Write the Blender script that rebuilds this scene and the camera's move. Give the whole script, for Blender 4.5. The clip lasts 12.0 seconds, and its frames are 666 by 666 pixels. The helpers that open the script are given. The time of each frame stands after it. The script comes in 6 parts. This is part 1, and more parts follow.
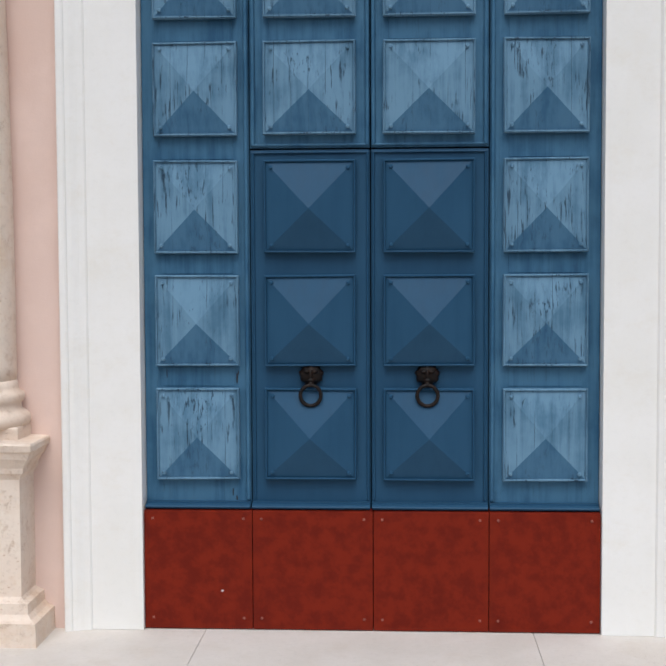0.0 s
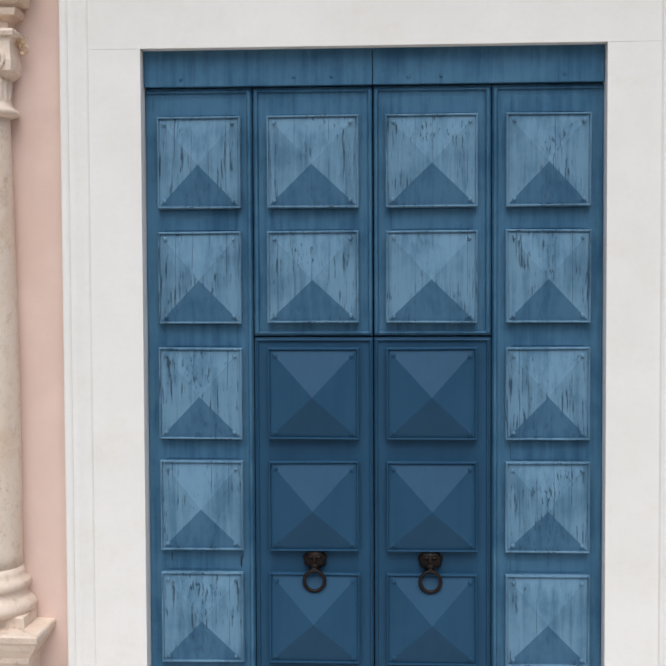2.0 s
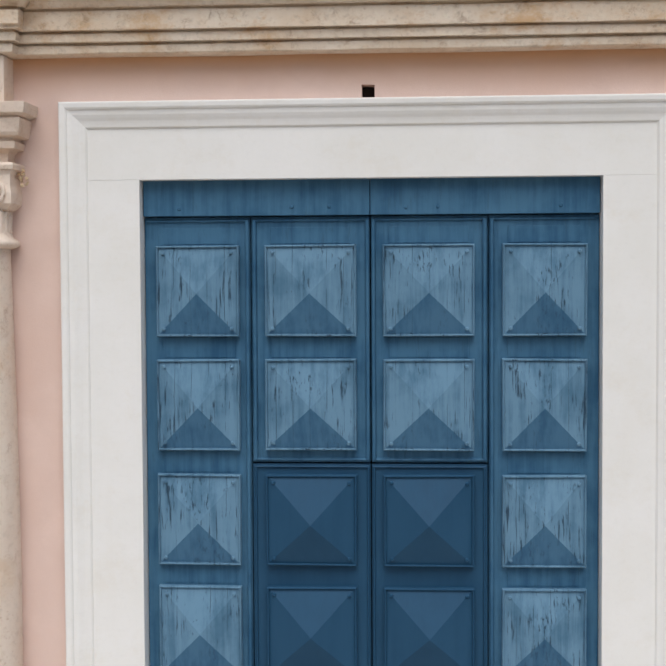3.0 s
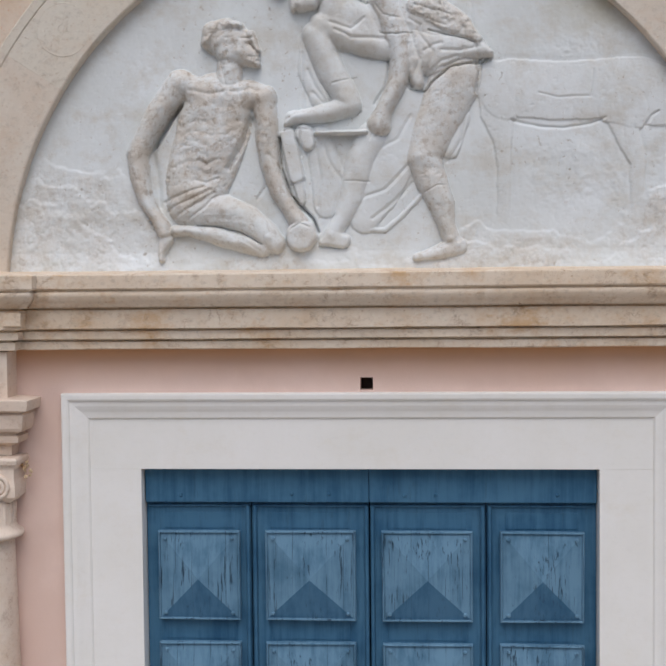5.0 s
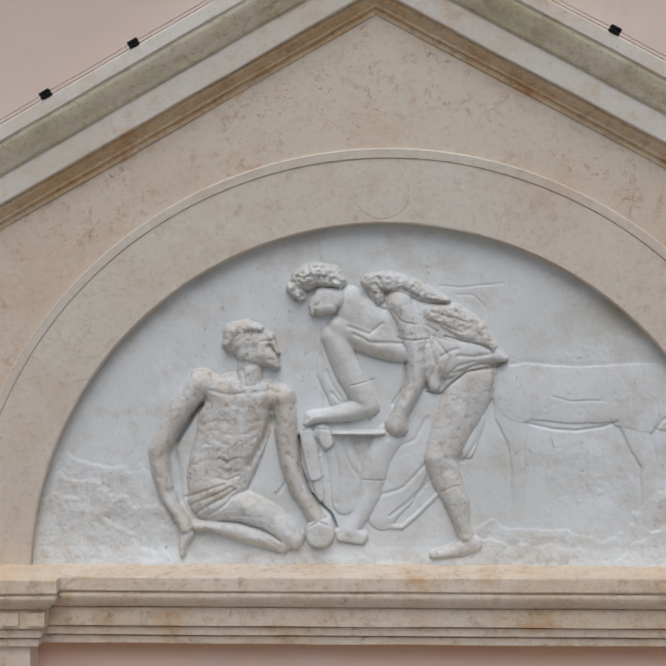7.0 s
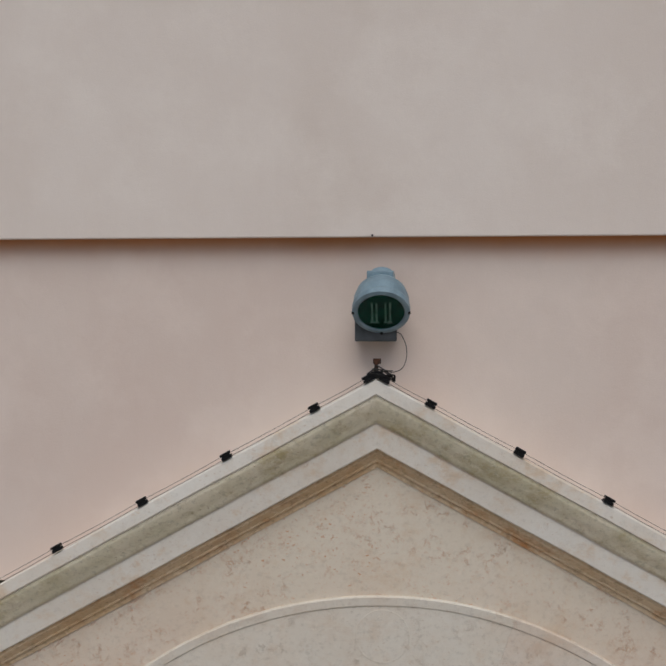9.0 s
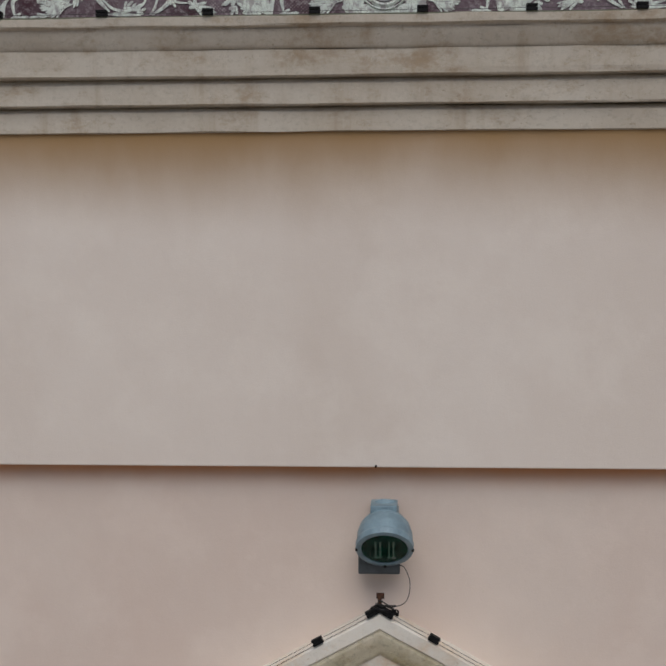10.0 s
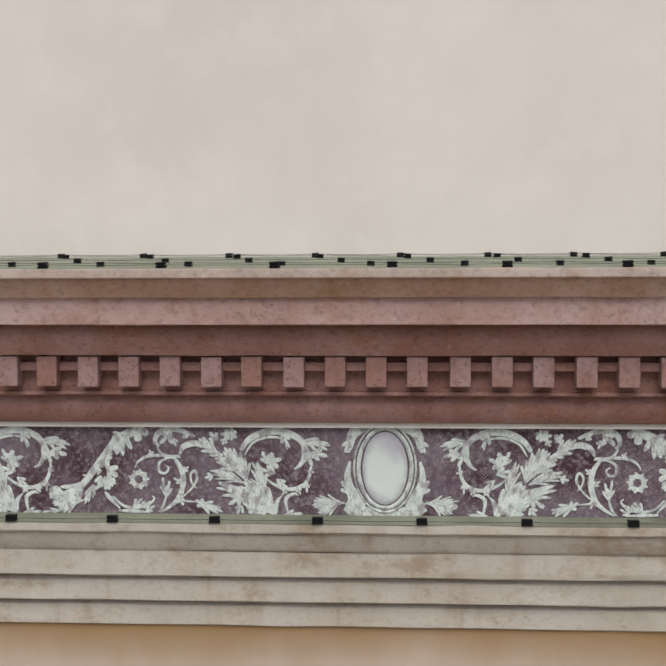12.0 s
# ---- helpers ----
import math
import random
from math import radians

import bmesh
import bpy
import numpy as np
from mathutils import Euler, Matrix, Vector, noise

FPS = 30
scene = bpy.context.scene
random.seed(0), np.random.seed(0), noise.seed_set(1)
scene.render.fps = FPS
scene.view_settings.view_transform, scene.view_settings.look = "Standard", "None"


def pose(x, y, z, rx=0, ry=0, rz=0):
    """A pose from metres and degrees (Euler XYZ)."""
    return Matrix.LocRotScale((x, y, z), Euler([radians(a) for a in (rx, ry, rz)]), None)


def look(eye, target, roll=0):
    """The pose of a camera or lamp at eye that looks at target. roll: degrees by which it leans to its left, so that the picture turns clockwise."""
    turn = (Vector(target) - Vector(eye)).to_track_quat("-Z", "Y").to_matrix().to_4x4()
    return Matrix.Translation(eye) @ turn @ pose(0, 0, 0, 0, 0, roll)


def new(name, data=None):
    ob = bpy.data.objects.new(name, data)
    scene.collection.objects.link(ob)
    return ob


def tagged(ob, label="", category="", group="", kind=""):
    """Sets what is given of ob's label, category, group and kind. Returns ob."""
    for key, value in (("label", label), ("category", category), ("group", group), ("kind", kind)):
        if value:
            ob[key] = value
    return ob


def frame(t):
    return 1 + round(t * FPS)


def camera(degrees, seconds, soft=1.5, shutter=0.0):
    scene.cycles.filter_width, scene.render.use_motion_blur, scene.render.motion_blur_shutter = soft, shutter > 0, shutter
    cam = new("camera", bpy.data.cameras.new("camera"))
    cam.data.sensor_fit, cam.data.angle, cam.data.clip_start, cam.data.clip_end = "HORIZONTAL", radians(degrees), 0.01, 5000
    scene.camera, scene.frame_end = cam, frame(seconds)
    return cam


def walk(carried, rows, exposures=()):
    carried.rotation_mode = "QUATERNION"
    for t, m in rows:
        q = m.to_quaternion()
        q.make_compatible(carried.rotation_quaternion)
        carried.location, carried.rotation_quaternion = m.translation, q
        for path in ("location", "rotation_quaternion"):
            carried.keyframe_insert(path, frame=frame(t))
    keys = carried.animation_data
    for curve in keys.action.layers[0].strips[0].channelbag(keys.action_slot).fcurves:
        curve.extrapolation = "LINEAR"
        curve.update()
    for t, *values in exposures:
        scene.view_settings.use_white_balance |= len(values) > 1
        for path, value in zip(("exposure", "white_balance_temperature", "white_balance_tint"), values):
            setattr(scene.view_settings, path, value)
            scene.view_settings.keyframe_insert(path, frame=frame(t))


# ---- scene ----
# The camera rises slowly in front of a church portal.
cam = camera(30.0, 12.0, soft=2.0)
PATH = [
    (0, (0.156, -5.617, 1.713), (-0.186, 0.362, 1.358), -0.25),
    (0.5, (0.148, -5.623, 1.888), (-0.198, 0.358, 1.550), -0.25),
    (1, (0.155, -5.625, 2.071), (-0.201, 0.356, 1.757), -0.27),
    (1.5, (0.163, -5.625, 2.267), (-0.201, 0.357, 1.979), -0.26),
    (2, (0.158, -5.633, 2.490), (-0.199, 0.351, 2.222), -0.26),
    (2.5, (0.162, -5.636, 2.743), (-0.195, 0.348, 2.491), -0.26),
    (3, (0.185, -5.647, 3.060), (-0.186, 0.336, 2.813), -0.30),
    (3.2, (0.194, -5.652, 3.194), (-0.183, 0.331, 2.947), -0.30),
    (4.8, (0.255, -5.648, 4.301), (-0.172, 0.329, 4.003), -0.62),
    (5, (0.250, -5.649, 4.437), (-0.175, 0.328, 4.140), -0.58),
    (5.5, (0.191, -5.668, 4.759), (-0.215, 0.312, 4.477), -0.57),
    (6, (0.131, -5.685, 5.081), (-0.230, 0.298, 4.812), -0.54),
    (6.5, (0.075, -5.700, 5.408), (-0.235, 0.286, 5.143), -0.50),
    (6.7, (0.067, -5.707, 5.542), (-0.237, 0.279, 5.277), -0.49),
    (8.3, (0.160, -5.774, 7.120), (-0.235, 0.206, 6.835), -0.18),
    (8.5, (0.161, -5.779, 7.333), (-0.235, 0.201, 7.049), -0.19),
    (9, (0.149, -5.791, 7.862), (-0.233, 0.190, 7.579), -0.27),
    (9.5, (0.134, -5.780, 8.390), (-0.243, 0.201, 8.107), -0.24),
    (10, (0.123, -5.761, 8.927), (-0.248, 0.220, 8.640), -0.13),
    (10.5, (0.120, -5.831, 9.502), (-0.237, 0.151, 9.207), -0.17),
    (11, (0.116, -5.839, 10.076), (-0.234, 0.143, 9.782), -0.13),
    (11.5, (0.117, -5.846, 10.649), (-0.237, 0.136, 10.358), -0.11),
    (12, (0.118, -5.864, 11.238), (-0.247, 0.118, 10.954), -0.16),
]
EXPOSURES = [(0.0, 0.03, 6180, 9), (0.5, 0.09, 6190, 9), (1.0, 0.14, 6200, 9), (1.5, 0.15, 6250, 9), (2.3, 0.04, 6300, 9), (3.0, 0.0, 6350, 9), (5.0, -0.25, 6230, 12), (5.5, -0.36, 6230, 12), (6.5, -0.42, 6230, 10), (9.0, -0.45, 6340, 10),
             (10.0, -0.50, 6420, 10), (10.5, -0.28, 6450, 10), (11.0, -0.06, 6440, 10), (11.5, 0.08, 6500, 10), (12.0, 0.09, 6500, 10)]
walk(cam, [(t, look(eye, target, roll)) for t, eye, target, roll in PATH], EXPOSURES)

# ---- light: bright overcast sky, brightest high in front of the wall ----
SUN_ELEVATION, SUN_AZIMUTH = radians(57), radians(3)
world = bpy.data.worlds.new("world")
scene.world = world
world.use_nodes = True
wn, wl = world.node_tree.nodes, world.node_tree.links
sky = wn.new("ShaderNodeTexSky")
sky.sky_type, sky.sun_disc = "NISHITA", False
sky.sun_elevation, sky.sun_rotation = SUN_ELEVATION, radians(180) - SUN_AZIMUTH
sky.air_density, sky.dust_density, sky.ozone_density = 1.0, 2.6, 1.0
wl.new(sky.outputs[0], wn["Background"].inputs["Color"])
wn["Background"].inputs["Strength"].default_value = 0.10
sun = new("sun", bpy.data.lights.new("sun", "SUN"))
sun.data.energy, sun.data.angle, sun.data.color = 2.15, radians(52), (1.0, 0.975, 0.94)
sun.matrix_world = look((math.sin(SUN_AZIMUTH) * math.cos(SUN_ELEVATION) * 30, -math.cos(SUN_AZIMUTH) * math.cos(SUN_ELEVATION) * 30,
                         math.sin(SUN_ELEVATION) * 30), (0, 0, 0))


# ---- materials ----
class Nodes:
    """Short forms for building one node material in world-space metres."""

    def __init__(self, name):
        self.m = bpy.data.materials.new(name)
        self.m.use_nodes = True
        self.t = self.m.node_tree
        self.b = self.t.nodes["Principled BSDF"]
        self.pos = self.t.nodes.new("ShaderNodeNewGeometry").outputs["Position"]

    def put(self, socket, value):
        if isinstance(value, bpy.types.NodeSocket):
            self.t.links.new(value, socket)
        else:
            socket.default_value = value

    def mapping(self, scale=(1, 1, 1), offset=(0, 0, 0), turn=(0, 0, 0)):
        n = self.t.nodes.new("ShaderNodeMapping")
        self.put(n.inputs["Vector"], self.pos)
        n.inputs["Scale"].default_value, n.inputs["Location"].default_value = scale, offset
        n.inputs["Rotation"].default_value = turn
        return n.outputs[0]

    def noise(self, scale, detail=4.0, rough=0.55, vector=None, distort=0.0):
        n = self.t.nodes.new("ShaderNodeTexNoise")
        self.put(n.inputs["Vector"], vector if vector is not None else self.pos)
        n.inputs["Scale"].default_value, n.inputs["Detail"].default_value = scale, detail
        n.inputs["Roughness"].default_value, n.inputs["Distortion"].default_value = rough, distort
        return n.outputs["Fac"]

    def ramp(self, value, low, high, a=0.0, b=1.0):
        n = self.t.nodes.new("ShaderNodeMapRange")
        n.interpolation_type = "SMOOTHSTEP"
        for socket, v in zip(n.inputs, (value, low, high, a, b)):
            self.put(socket, v)
        return n.outputs[0]

    def math(self, kind, a, b=0.0):
        n = self.t.nodes.new("ShaderNodeMath")
        n.operation = kind
        self.put(n.inputs[0], a), self.put(n.inputs[1], b)
        return n.outputs[0]

    def mix(self, fac, a, b, kind="MIX"):
        n = self.t.nodes.new("ShaderNodeMix")
        n.data_type, n.blend_type = "RGBA", kind
        a, b = (v if isinstance(v, bpy.types.NodeSocket) else (*v, 1.0) for v in (a, b))
        self.put(n.inputs[0], fac), self.put(n.inputs[6], a), self.put(n.inputs[7], b)
        return n.outputs[2]

    def height(self):
        n = self.t.nodes.new("ShaderNodeSeparateXYZ")
        self.put(n.inputs[0], self.pos)
        return n.outputs

    def finish(self, colour, rough=0.8, bump=None, depth=0.002, spec=0.5):
        self.put(self.b.inputs["Base Color"], colour if isinstance(colour, bpy.types.NodeSocket) else (*colour, 1.0))
        self.put(self.b.inputs["Roughness"], rough)
        self.b.inputs["Specular IOR Level"].default_value = spec
        if bump is not None:
            n = self.t.nodes.new("ShaderNodeBump")
            n.inputs["Strength"].default_value, n.inputs["Distance"].default_value = 1.0, depth
            self.put(n.inputs["Height"], bump)
            self.put(self.b.inputs["Normal"], n.outputs[0])
        return self.m


def stone(name, light, dark, stain, amount, pits=0.5, rough=0.85, streak=0.0, speck=(0.25, 0.16, 0.10), cracks=0.0, mottle=0.12, grit=0.003, washed=None):
    """Weathered stone: cloudy tone, stains, small pits and short fissures, optional runs of dirt."""
    n = Nodes(name)
    cloud = n.ramp(n.noise(2.3, 6, 0.6), 0.35, 0.68)
    grain = n.noise(45, 6, 0.7)
    c = n.mix(cloud, light, dark)
    if washed is not None:
        tone, low, high = washed
        ragged = n.math("ADD", n.height()[2], n.math("MULTIPLY", n.math("SUBTRACT", n.noise(1.6, 5, 0.6), 0.5), 0.9))
        c = n.mix(n.ramp(ragged, low, high, 0.0, 0.85), c, tone)
    patches = n.math("MULTIPLY", n.ramp(n.noise(3.1, 9, 0.72, n.mapping((1, 1, 1.4), (3, 1, 7))), 0.50, 0.70), amount)
    c = n.mix(patches, c, stain)
    blots = n.math("MULTIPLY", n.ramp(n.noise(14, 8, 0.7, n.mapping((1, 1, 1.2), (8, 3, 2))), 0.55, 0.72), amount * 0.7)
    c = n.mix(blots, c, stain)
    if streak:
        runs = n.ramp(n.noise(1.0, 6, 0.6, n.mapping((9, 9, 0.9), (1, 4, 0))), 0.5, 0.75)
        c = n.mix(n.math("MULTIPLY", runs, streak), c, stain)
    pit = n.ramp(n.noise(55, 4, 0.55, n.mapping((1, 1, 1.5), (9, 2, 5))), 0.62, 0.72)
    where = n.ramp(n.noise(1.7, 3, 0.5, n.mapping((1, 1, 1), (5, 5, 5))), 0.38, 0.58)
    pit = n.math("MULTIPLY", pit, where)
    if cracks:
        thin = n.ramp(n.math("ABSOLUTE", n.math("SUBTRACT", n.noise(17, 7, 0.75, n.mapping((1, 1, 1), (1, 7, 3)), 0.2), 0.5)), 0.0, 0.030, 0.9, 0.0)
        some = n.ramp(n.noise(13, 6, 0.7, n.mapping((1, 1, 1), (4, 4, 9))), 0.49, 0.64)
        pit = n.math("MAXIMUM", pit, n.math("MULTIPLY", n.math("MULTIPLY", thin, some), cracks))
    c = n.mix(n.math("MULTIPLY", pit, pits), c, speck)
    c = n.mix(n.ramp(grain, 0.3, 0.7, 0.0, 0.14), c, dark)
    if mottle:
        c = n.mix(n.ramp(n.noise(30, 9, 0.75, n.mapping((1, 1, 1.3), (6, 6, 2))), 0.50, 0.66, 0.0, mottle), c, tuple(0.55 * v for v in dark))
        c = n.mix(n.ramp(n.noise(26, 9, 0.75, n.mapping((1, 1, 1.3), (2, 9, 6))), 0.53, 0.70, 0.0, mottle), c, tuple(min(0.85, 1.22 * v) for v in light))
    relief = n.math("SUBTRACT", n.math("ADD", n.math("MULTIPLY", grain, 0.4), n.math("MULTIPLY", n.noise(14, 4, 0.6), 0.6)), n.math("MULTIPLY", pit, 0.4 if pits else 0.0))
    return n.finish(c, n.ramp(grain, 0.3, 0.7, rough - 0.08, rough + 0.08), relief, grit, 0.3)


def relief_marble():
    """Cool grey-white marble with thin ochre stains, browner and more pitted where its skin has weathered."""
    n = Nodes("grey_relief_marble")
    worn = n.t.nodes.new("ShaderNodeAttribute")
    worn.attribute_name = "weathering"
    worn = worn.outputs["Fac"]
    c = n.mix(n.ramp(n.noise(2.6, 6, 0.6), 0.35, 0.66), (0.735, 0.765, 0.768), (0.665, 0.69, 0.68))
    c = n.mix(n.ramp(n.noise(4.0, 8, 0.7, n.mapping((1, 1, 1.3), (3, 1, 7))), 0.45, 0.67, 0.0, 0.65), c, (0.57, 0.54, 0.475))
    c = n.mix(n.math("MULTIPLY", worn, n.ramp(n.noise(9, 7, 0.7, n.mapping((1, 1, 1), (5, 2, 1))), 0.38, 0.62, 0.20, 1.0)), c, (0.60, 0.53, 0.445))
    c = n.mix(n.math("MULTIPLY", worn, n.ramp(n.noise(30, 7, 0.75, n.mapping((1, 1, 1), (1, 8, 3))), 0.49, 0.66, 0.0, 0.9)), c, (0.36, 0.285, 0.21))
    x, _, z = n.height()
    u, w = n.math("MULTIPLY", n.math("SUBTRACT", x, 1.05), 3.4), n.math("MULTIPLY", n.math("SUBTRACT", z, 5.60), 6.0)
    blotch = n.ramp(n.math("ADD", n.math("ADD", n.math("MULTIPLY", u, u), n.math("MULTIPLY", w, w)), n.math("MULTIPLY", n.noise(5, 6, 0.65), 1.6)), 0.5, 1.7, 0.75, 0.0)
    c = n.mix(blotch, c, (0.47, 0.435, 0.33))
    spots = n.math("MULTIPLY", n.ramp(n.noise(48, 5, 0.65), 0.60, 0.70), n.ramp(n.noise(3.3, 4, 0.6, n.mapping((1, 1, 1), (2, 6, 4))), 0.45, 0.60))
    c = n.mix(n.math("MULTIPLY", spots, 0.55), c, (0.36, 0.28, 0.20))
    fine = n.noise(70, 6, 0.7)
    return n.finish(c, n.ramp(fine, 0.3, 0.7, 0.66, 0.84), n.math("ADD", n.math("MULTIPLY", fine, n.math("ADD", worn, 0.25)), n.math("MULTIPLY", spots, -0.5)), 0.003, 0.3)


def plaster(name, light, dark, stain, line=None, run=0.42, strong=0.85):
    """Limewashed plaster with broad cloudy fading; line: height of a course below which ochre dirt and its shade are
    painted.
    """
    n = Nodes(name)
    c = n.mix(n.ramp(n.noise(1.1, 5, 0.55, n.mapping((1, 1, 0.55))), 0.35, 0.68), light, dark)
    c = n.mix(n.ramp(n.noise(5.0, 6, 0.6, n.mapping((1.2, 1, 0.8), (2, 0, 1))), 0.45, 0.75, 0.0, 0.30), c, dark)
    c = n.mix(n.ramp(n.noise(0.8, 4, 0.5, n.mapping((1.6, 1, 0.5), (7, 0, 2))), 0.52, 0.75, 0.0, 0.22), c, tuple(0.6 * a + 0.4 * b for a, b in zip(dark, stain)))
    c = n.mix(n.ramp(n.noise(2.6, 7, 0.62, n.mapping((1, 1, 1), (4, 0, 9))), 0.44, 0.68, 0.0, 0.5), c, tuple(min(0.8, 1.08 * v) for v in light))
    if line is not None:
        z = n.height()[2]
        ragged = n.math("ADD", z, n.math("MULTIPLY", n.math("SUBTRACT", n.noise(2.0, 5, 0.55, n.mapping((0.8, 1, 0.35))), 0.5), 0.55 * run))
        # ochre dirt, with the shade under the course mixed into the colour
        c = n.mix(n.math("MULTIPLY", n.ramp(ragged, line - run, line + 0.06), strong), c, stain)
        c = n.mix(n.ramp(z, line - 0.06, line + 0.02, 0.0, 0.5), c, stain)
    fine = n.noise(160, 4, 0.6)
    relief = n.math("ADD", n.math("MULTIPLY", fine, 0.3), n.noise(7, 4, 0.5))
    return n.finish(c, 0.9, relief, 0.003, 0.2)


def paint(name, fresh, chalk, wear, crack, bare):
    """Blue door paint; chalk and wear run down the grain of the boards, crack opens dark lines and flakes."""
    n = Nodes(name)
    board = n.noise(1.0, 6, 0.65, n.mapping((30, 30, 1.8), (3, 0, 1)))
    cloud = n.noise(4.5, 5, 0.6, n.mapping((1, 1, 1.0)))
    faded = n.math("MULTIPLY", n.ramp(n.math("ADD", n.math("MULTIPLY", board, 0.5), n.math("MULTIPLY", cloud, 0.5)), 0.34, 0.58), wear)
    c = n.mix(faded, fresh, chalk)
    relief = n.math("MULTIPLY", n.noise(1.0, 4, 0.6, n.mapping((90, 90, 8))), 0.25 * (0.2 + wear))
    if crack:
        lines = n.ramp(n.noise(1.0, 5, 0.6, n.mapping((105, 105, 6.5), (0, 0, 4)), 0.5), 0.56, 0.62)
        area = n.ramp(n.noise(7.0, 4, 0.6, n.mapping((1.2, 1, 0.7), (4, 0, 8))), 0.47, 0.58)
        flakes = n.math("MULTIPLY", n.ramp(n.noise(1.0, 4, 0.6, n.mapping((150, 150, 30), (5, 0, 2))), 0.64, 0.70), n.ramp(n.noise(9.0, 3, 0.5, n.mapping((1, 1, 0.8), (2, 0, 3))), 0.52, 0.62))
        joint = n.math("ABSOLUTE", n.math("SUBTRACT", n.math("FRACT", n.math("MULTIPLY", n.height()[0], 12.7)), 0.5))
        joint = n.math("MULTIPLY", n.ramp(joint, 0.0, 0.016, 1.0, 0.0), n.ramp(n.noise(5.0, 3, 0.5, n.mapping((3, 1, 1), (0, 0, 6))), 0.45, 0.55))
        split = n.math("MULTIPLY", n.math("MAXIMUM", n.math("MAXIMUM", n.math("MULTIPLY", lines, area), flakes), joint), crack)
        c = n.mix(split, c, bare)
        relief = n.math("SUBTRACT", relief, split)
    return n.finish(c, n.ramp(board, 0.3, 0.7, 0.40 + 0.12 * wear, 0.52 + 0.14 * wear), relief, 0.0018, 0.17)


def plain(name, colour, dark, rough=0.5, metal=0.0, scale=30.0, depth=0.001, spec=0.4):
    n = Nodes(name)
    c = n.mix(n.ramp(n.noise(scale, 5, 0.6), 0.35, 0.68), colour, dark)
    n.b.inputs["Metallic"].default_value = metal
    return n.finish(c, n.ramp(n.noise(scale * 0.6, 4, 0.6), 0.3, 0.7, rough - 0.07, rough + 0.07), n.noise(scale * 3, 4, 0.6), depth, spec)


MARBLE = stone("white_marble", (0.825, 0.812, 0.78), (0.79, 0.775, 0.73), (0.71, 0.655, 0.55), 0.3, 0.0, 0.6, 0.10, mottle=0.05, grit=0.0012)
LIMESTONE = stone("cream_limestone", (0.77, 0.67, 0.55), (0.70, 0.56, 0.415), (0.58, 0.35, 0.16), 0.85, 0.7, 0.85, 0.2, (0.42, 0.24, 0.11), 0.9, 0.35)
RAKE_STONE = stone("pale_rake_stone", (0.75, 0.72, 0.65), (0.69, 0.63, 0.54), (0.60, 0.40, 0.22), 0.7, 0.4, 0.8, 0.1, (0.45, 0.28, 0.15), 0.3, 0.2)
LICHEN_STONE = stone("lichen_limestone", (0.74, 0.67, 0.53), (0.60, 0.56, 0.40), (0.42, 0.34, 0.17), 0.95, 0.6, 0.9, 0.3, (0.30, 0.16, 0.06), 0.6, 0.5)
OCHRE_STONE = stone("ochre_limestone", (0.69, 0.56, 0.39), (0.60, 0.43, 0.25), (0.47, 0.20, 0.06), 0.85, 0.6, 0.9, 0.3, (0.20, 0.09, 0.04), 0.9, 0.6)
TYMPANUM = stone("pink_limestone", (0.69, 0.585, 0.48), (0.65, 0.52, 0.405), (0.58, 0.385, 0.22), 0.5, 0.7, 0.85, 0.12, (0.60, 0.22, 0.05), 0.8, 0.22, washed=((0.69, 0.63, 0.515), 5.75, 6.65))
ARCH_STONE = stone("pale_arch_stone", (0.672, 0.628, 0.542), (0.65, 0.572, 0.47), (0.57, 0.43, 0.31), 0.55, 0.45, 0.8, 0.0, (0.46, 0.30, 0.18), 0.6, 0.3)
ARCH_PINK = stone("rosy_arch_stone", (0.67, 0.605, 0.52), (0.645, 0.55, 0.45), (0.58, 0.41, 0.28), 0.55, 0.45, 0.8, 0.0, (0.46, 0.28, 0.16), 0.6, 0.3)
RELIEF_MARBLE = relief_marble()
COLUMN_STONE = stone("rosy_column_stone", (0.785, 0.675, 0.57), (0.73, 0.595, 0.485), (0.63, 0.45, 0.30), 0.6, 0.7, 0.8, 0.0, (0.46, 0.28, 0.16), 0.9, 0.2)
GREY_STONE = stone("grey_beige_stone", (0.53, 0.485, 0.415), (0.46, 0.405, 0.33), (0.30, 0.215, 0.13), 0.8, 0.5, 0.85, 0.45, (0.18, 0.14, 0.09), 0.3, 0.3)
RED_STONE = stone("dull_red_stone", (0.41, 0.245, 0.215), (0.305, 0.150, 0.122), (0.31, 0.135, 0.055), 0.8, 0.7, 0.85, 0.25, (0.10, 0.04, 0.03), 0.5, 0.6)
# paler copy of the red stone for the corona, its stronger light in the colour
RED_LIT = stone("pale_lit_red_stone", (0.545, 0.39, 0.35), (0.45, 0.285, 0.245), (0.36, 0.18, 0.11), 0.7, 0.7, 0.85, 0.35, (0.13, 0.055, 0.04), 0.5, 0.6)
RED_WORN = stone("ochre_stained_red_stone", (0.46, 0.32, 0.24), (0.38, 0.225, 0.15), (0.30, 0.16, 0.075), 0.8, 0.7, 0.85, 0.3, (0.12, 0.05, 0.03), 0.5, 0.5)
MOSS_STONE = stone("mossy_ledge", (0.25, 0.262, 0.195), (0.185, 0.198, 0.145), (0.11, 0.12, 0.08), 0.6, 0.4)
PAVING = stone("pale_paving", (0.66, 0.615, 0.565), (0.60, 0.555, 0.50), (0.56, 0.49, 0.41), 0.4, 0.2, 0.7)
PINK = plaster("pink_plaster", (0.73, 0.565, 0.495), (0.68, 0.505, 0.435), (0.68, 0.38, 0.20), 4.08, 0.20)
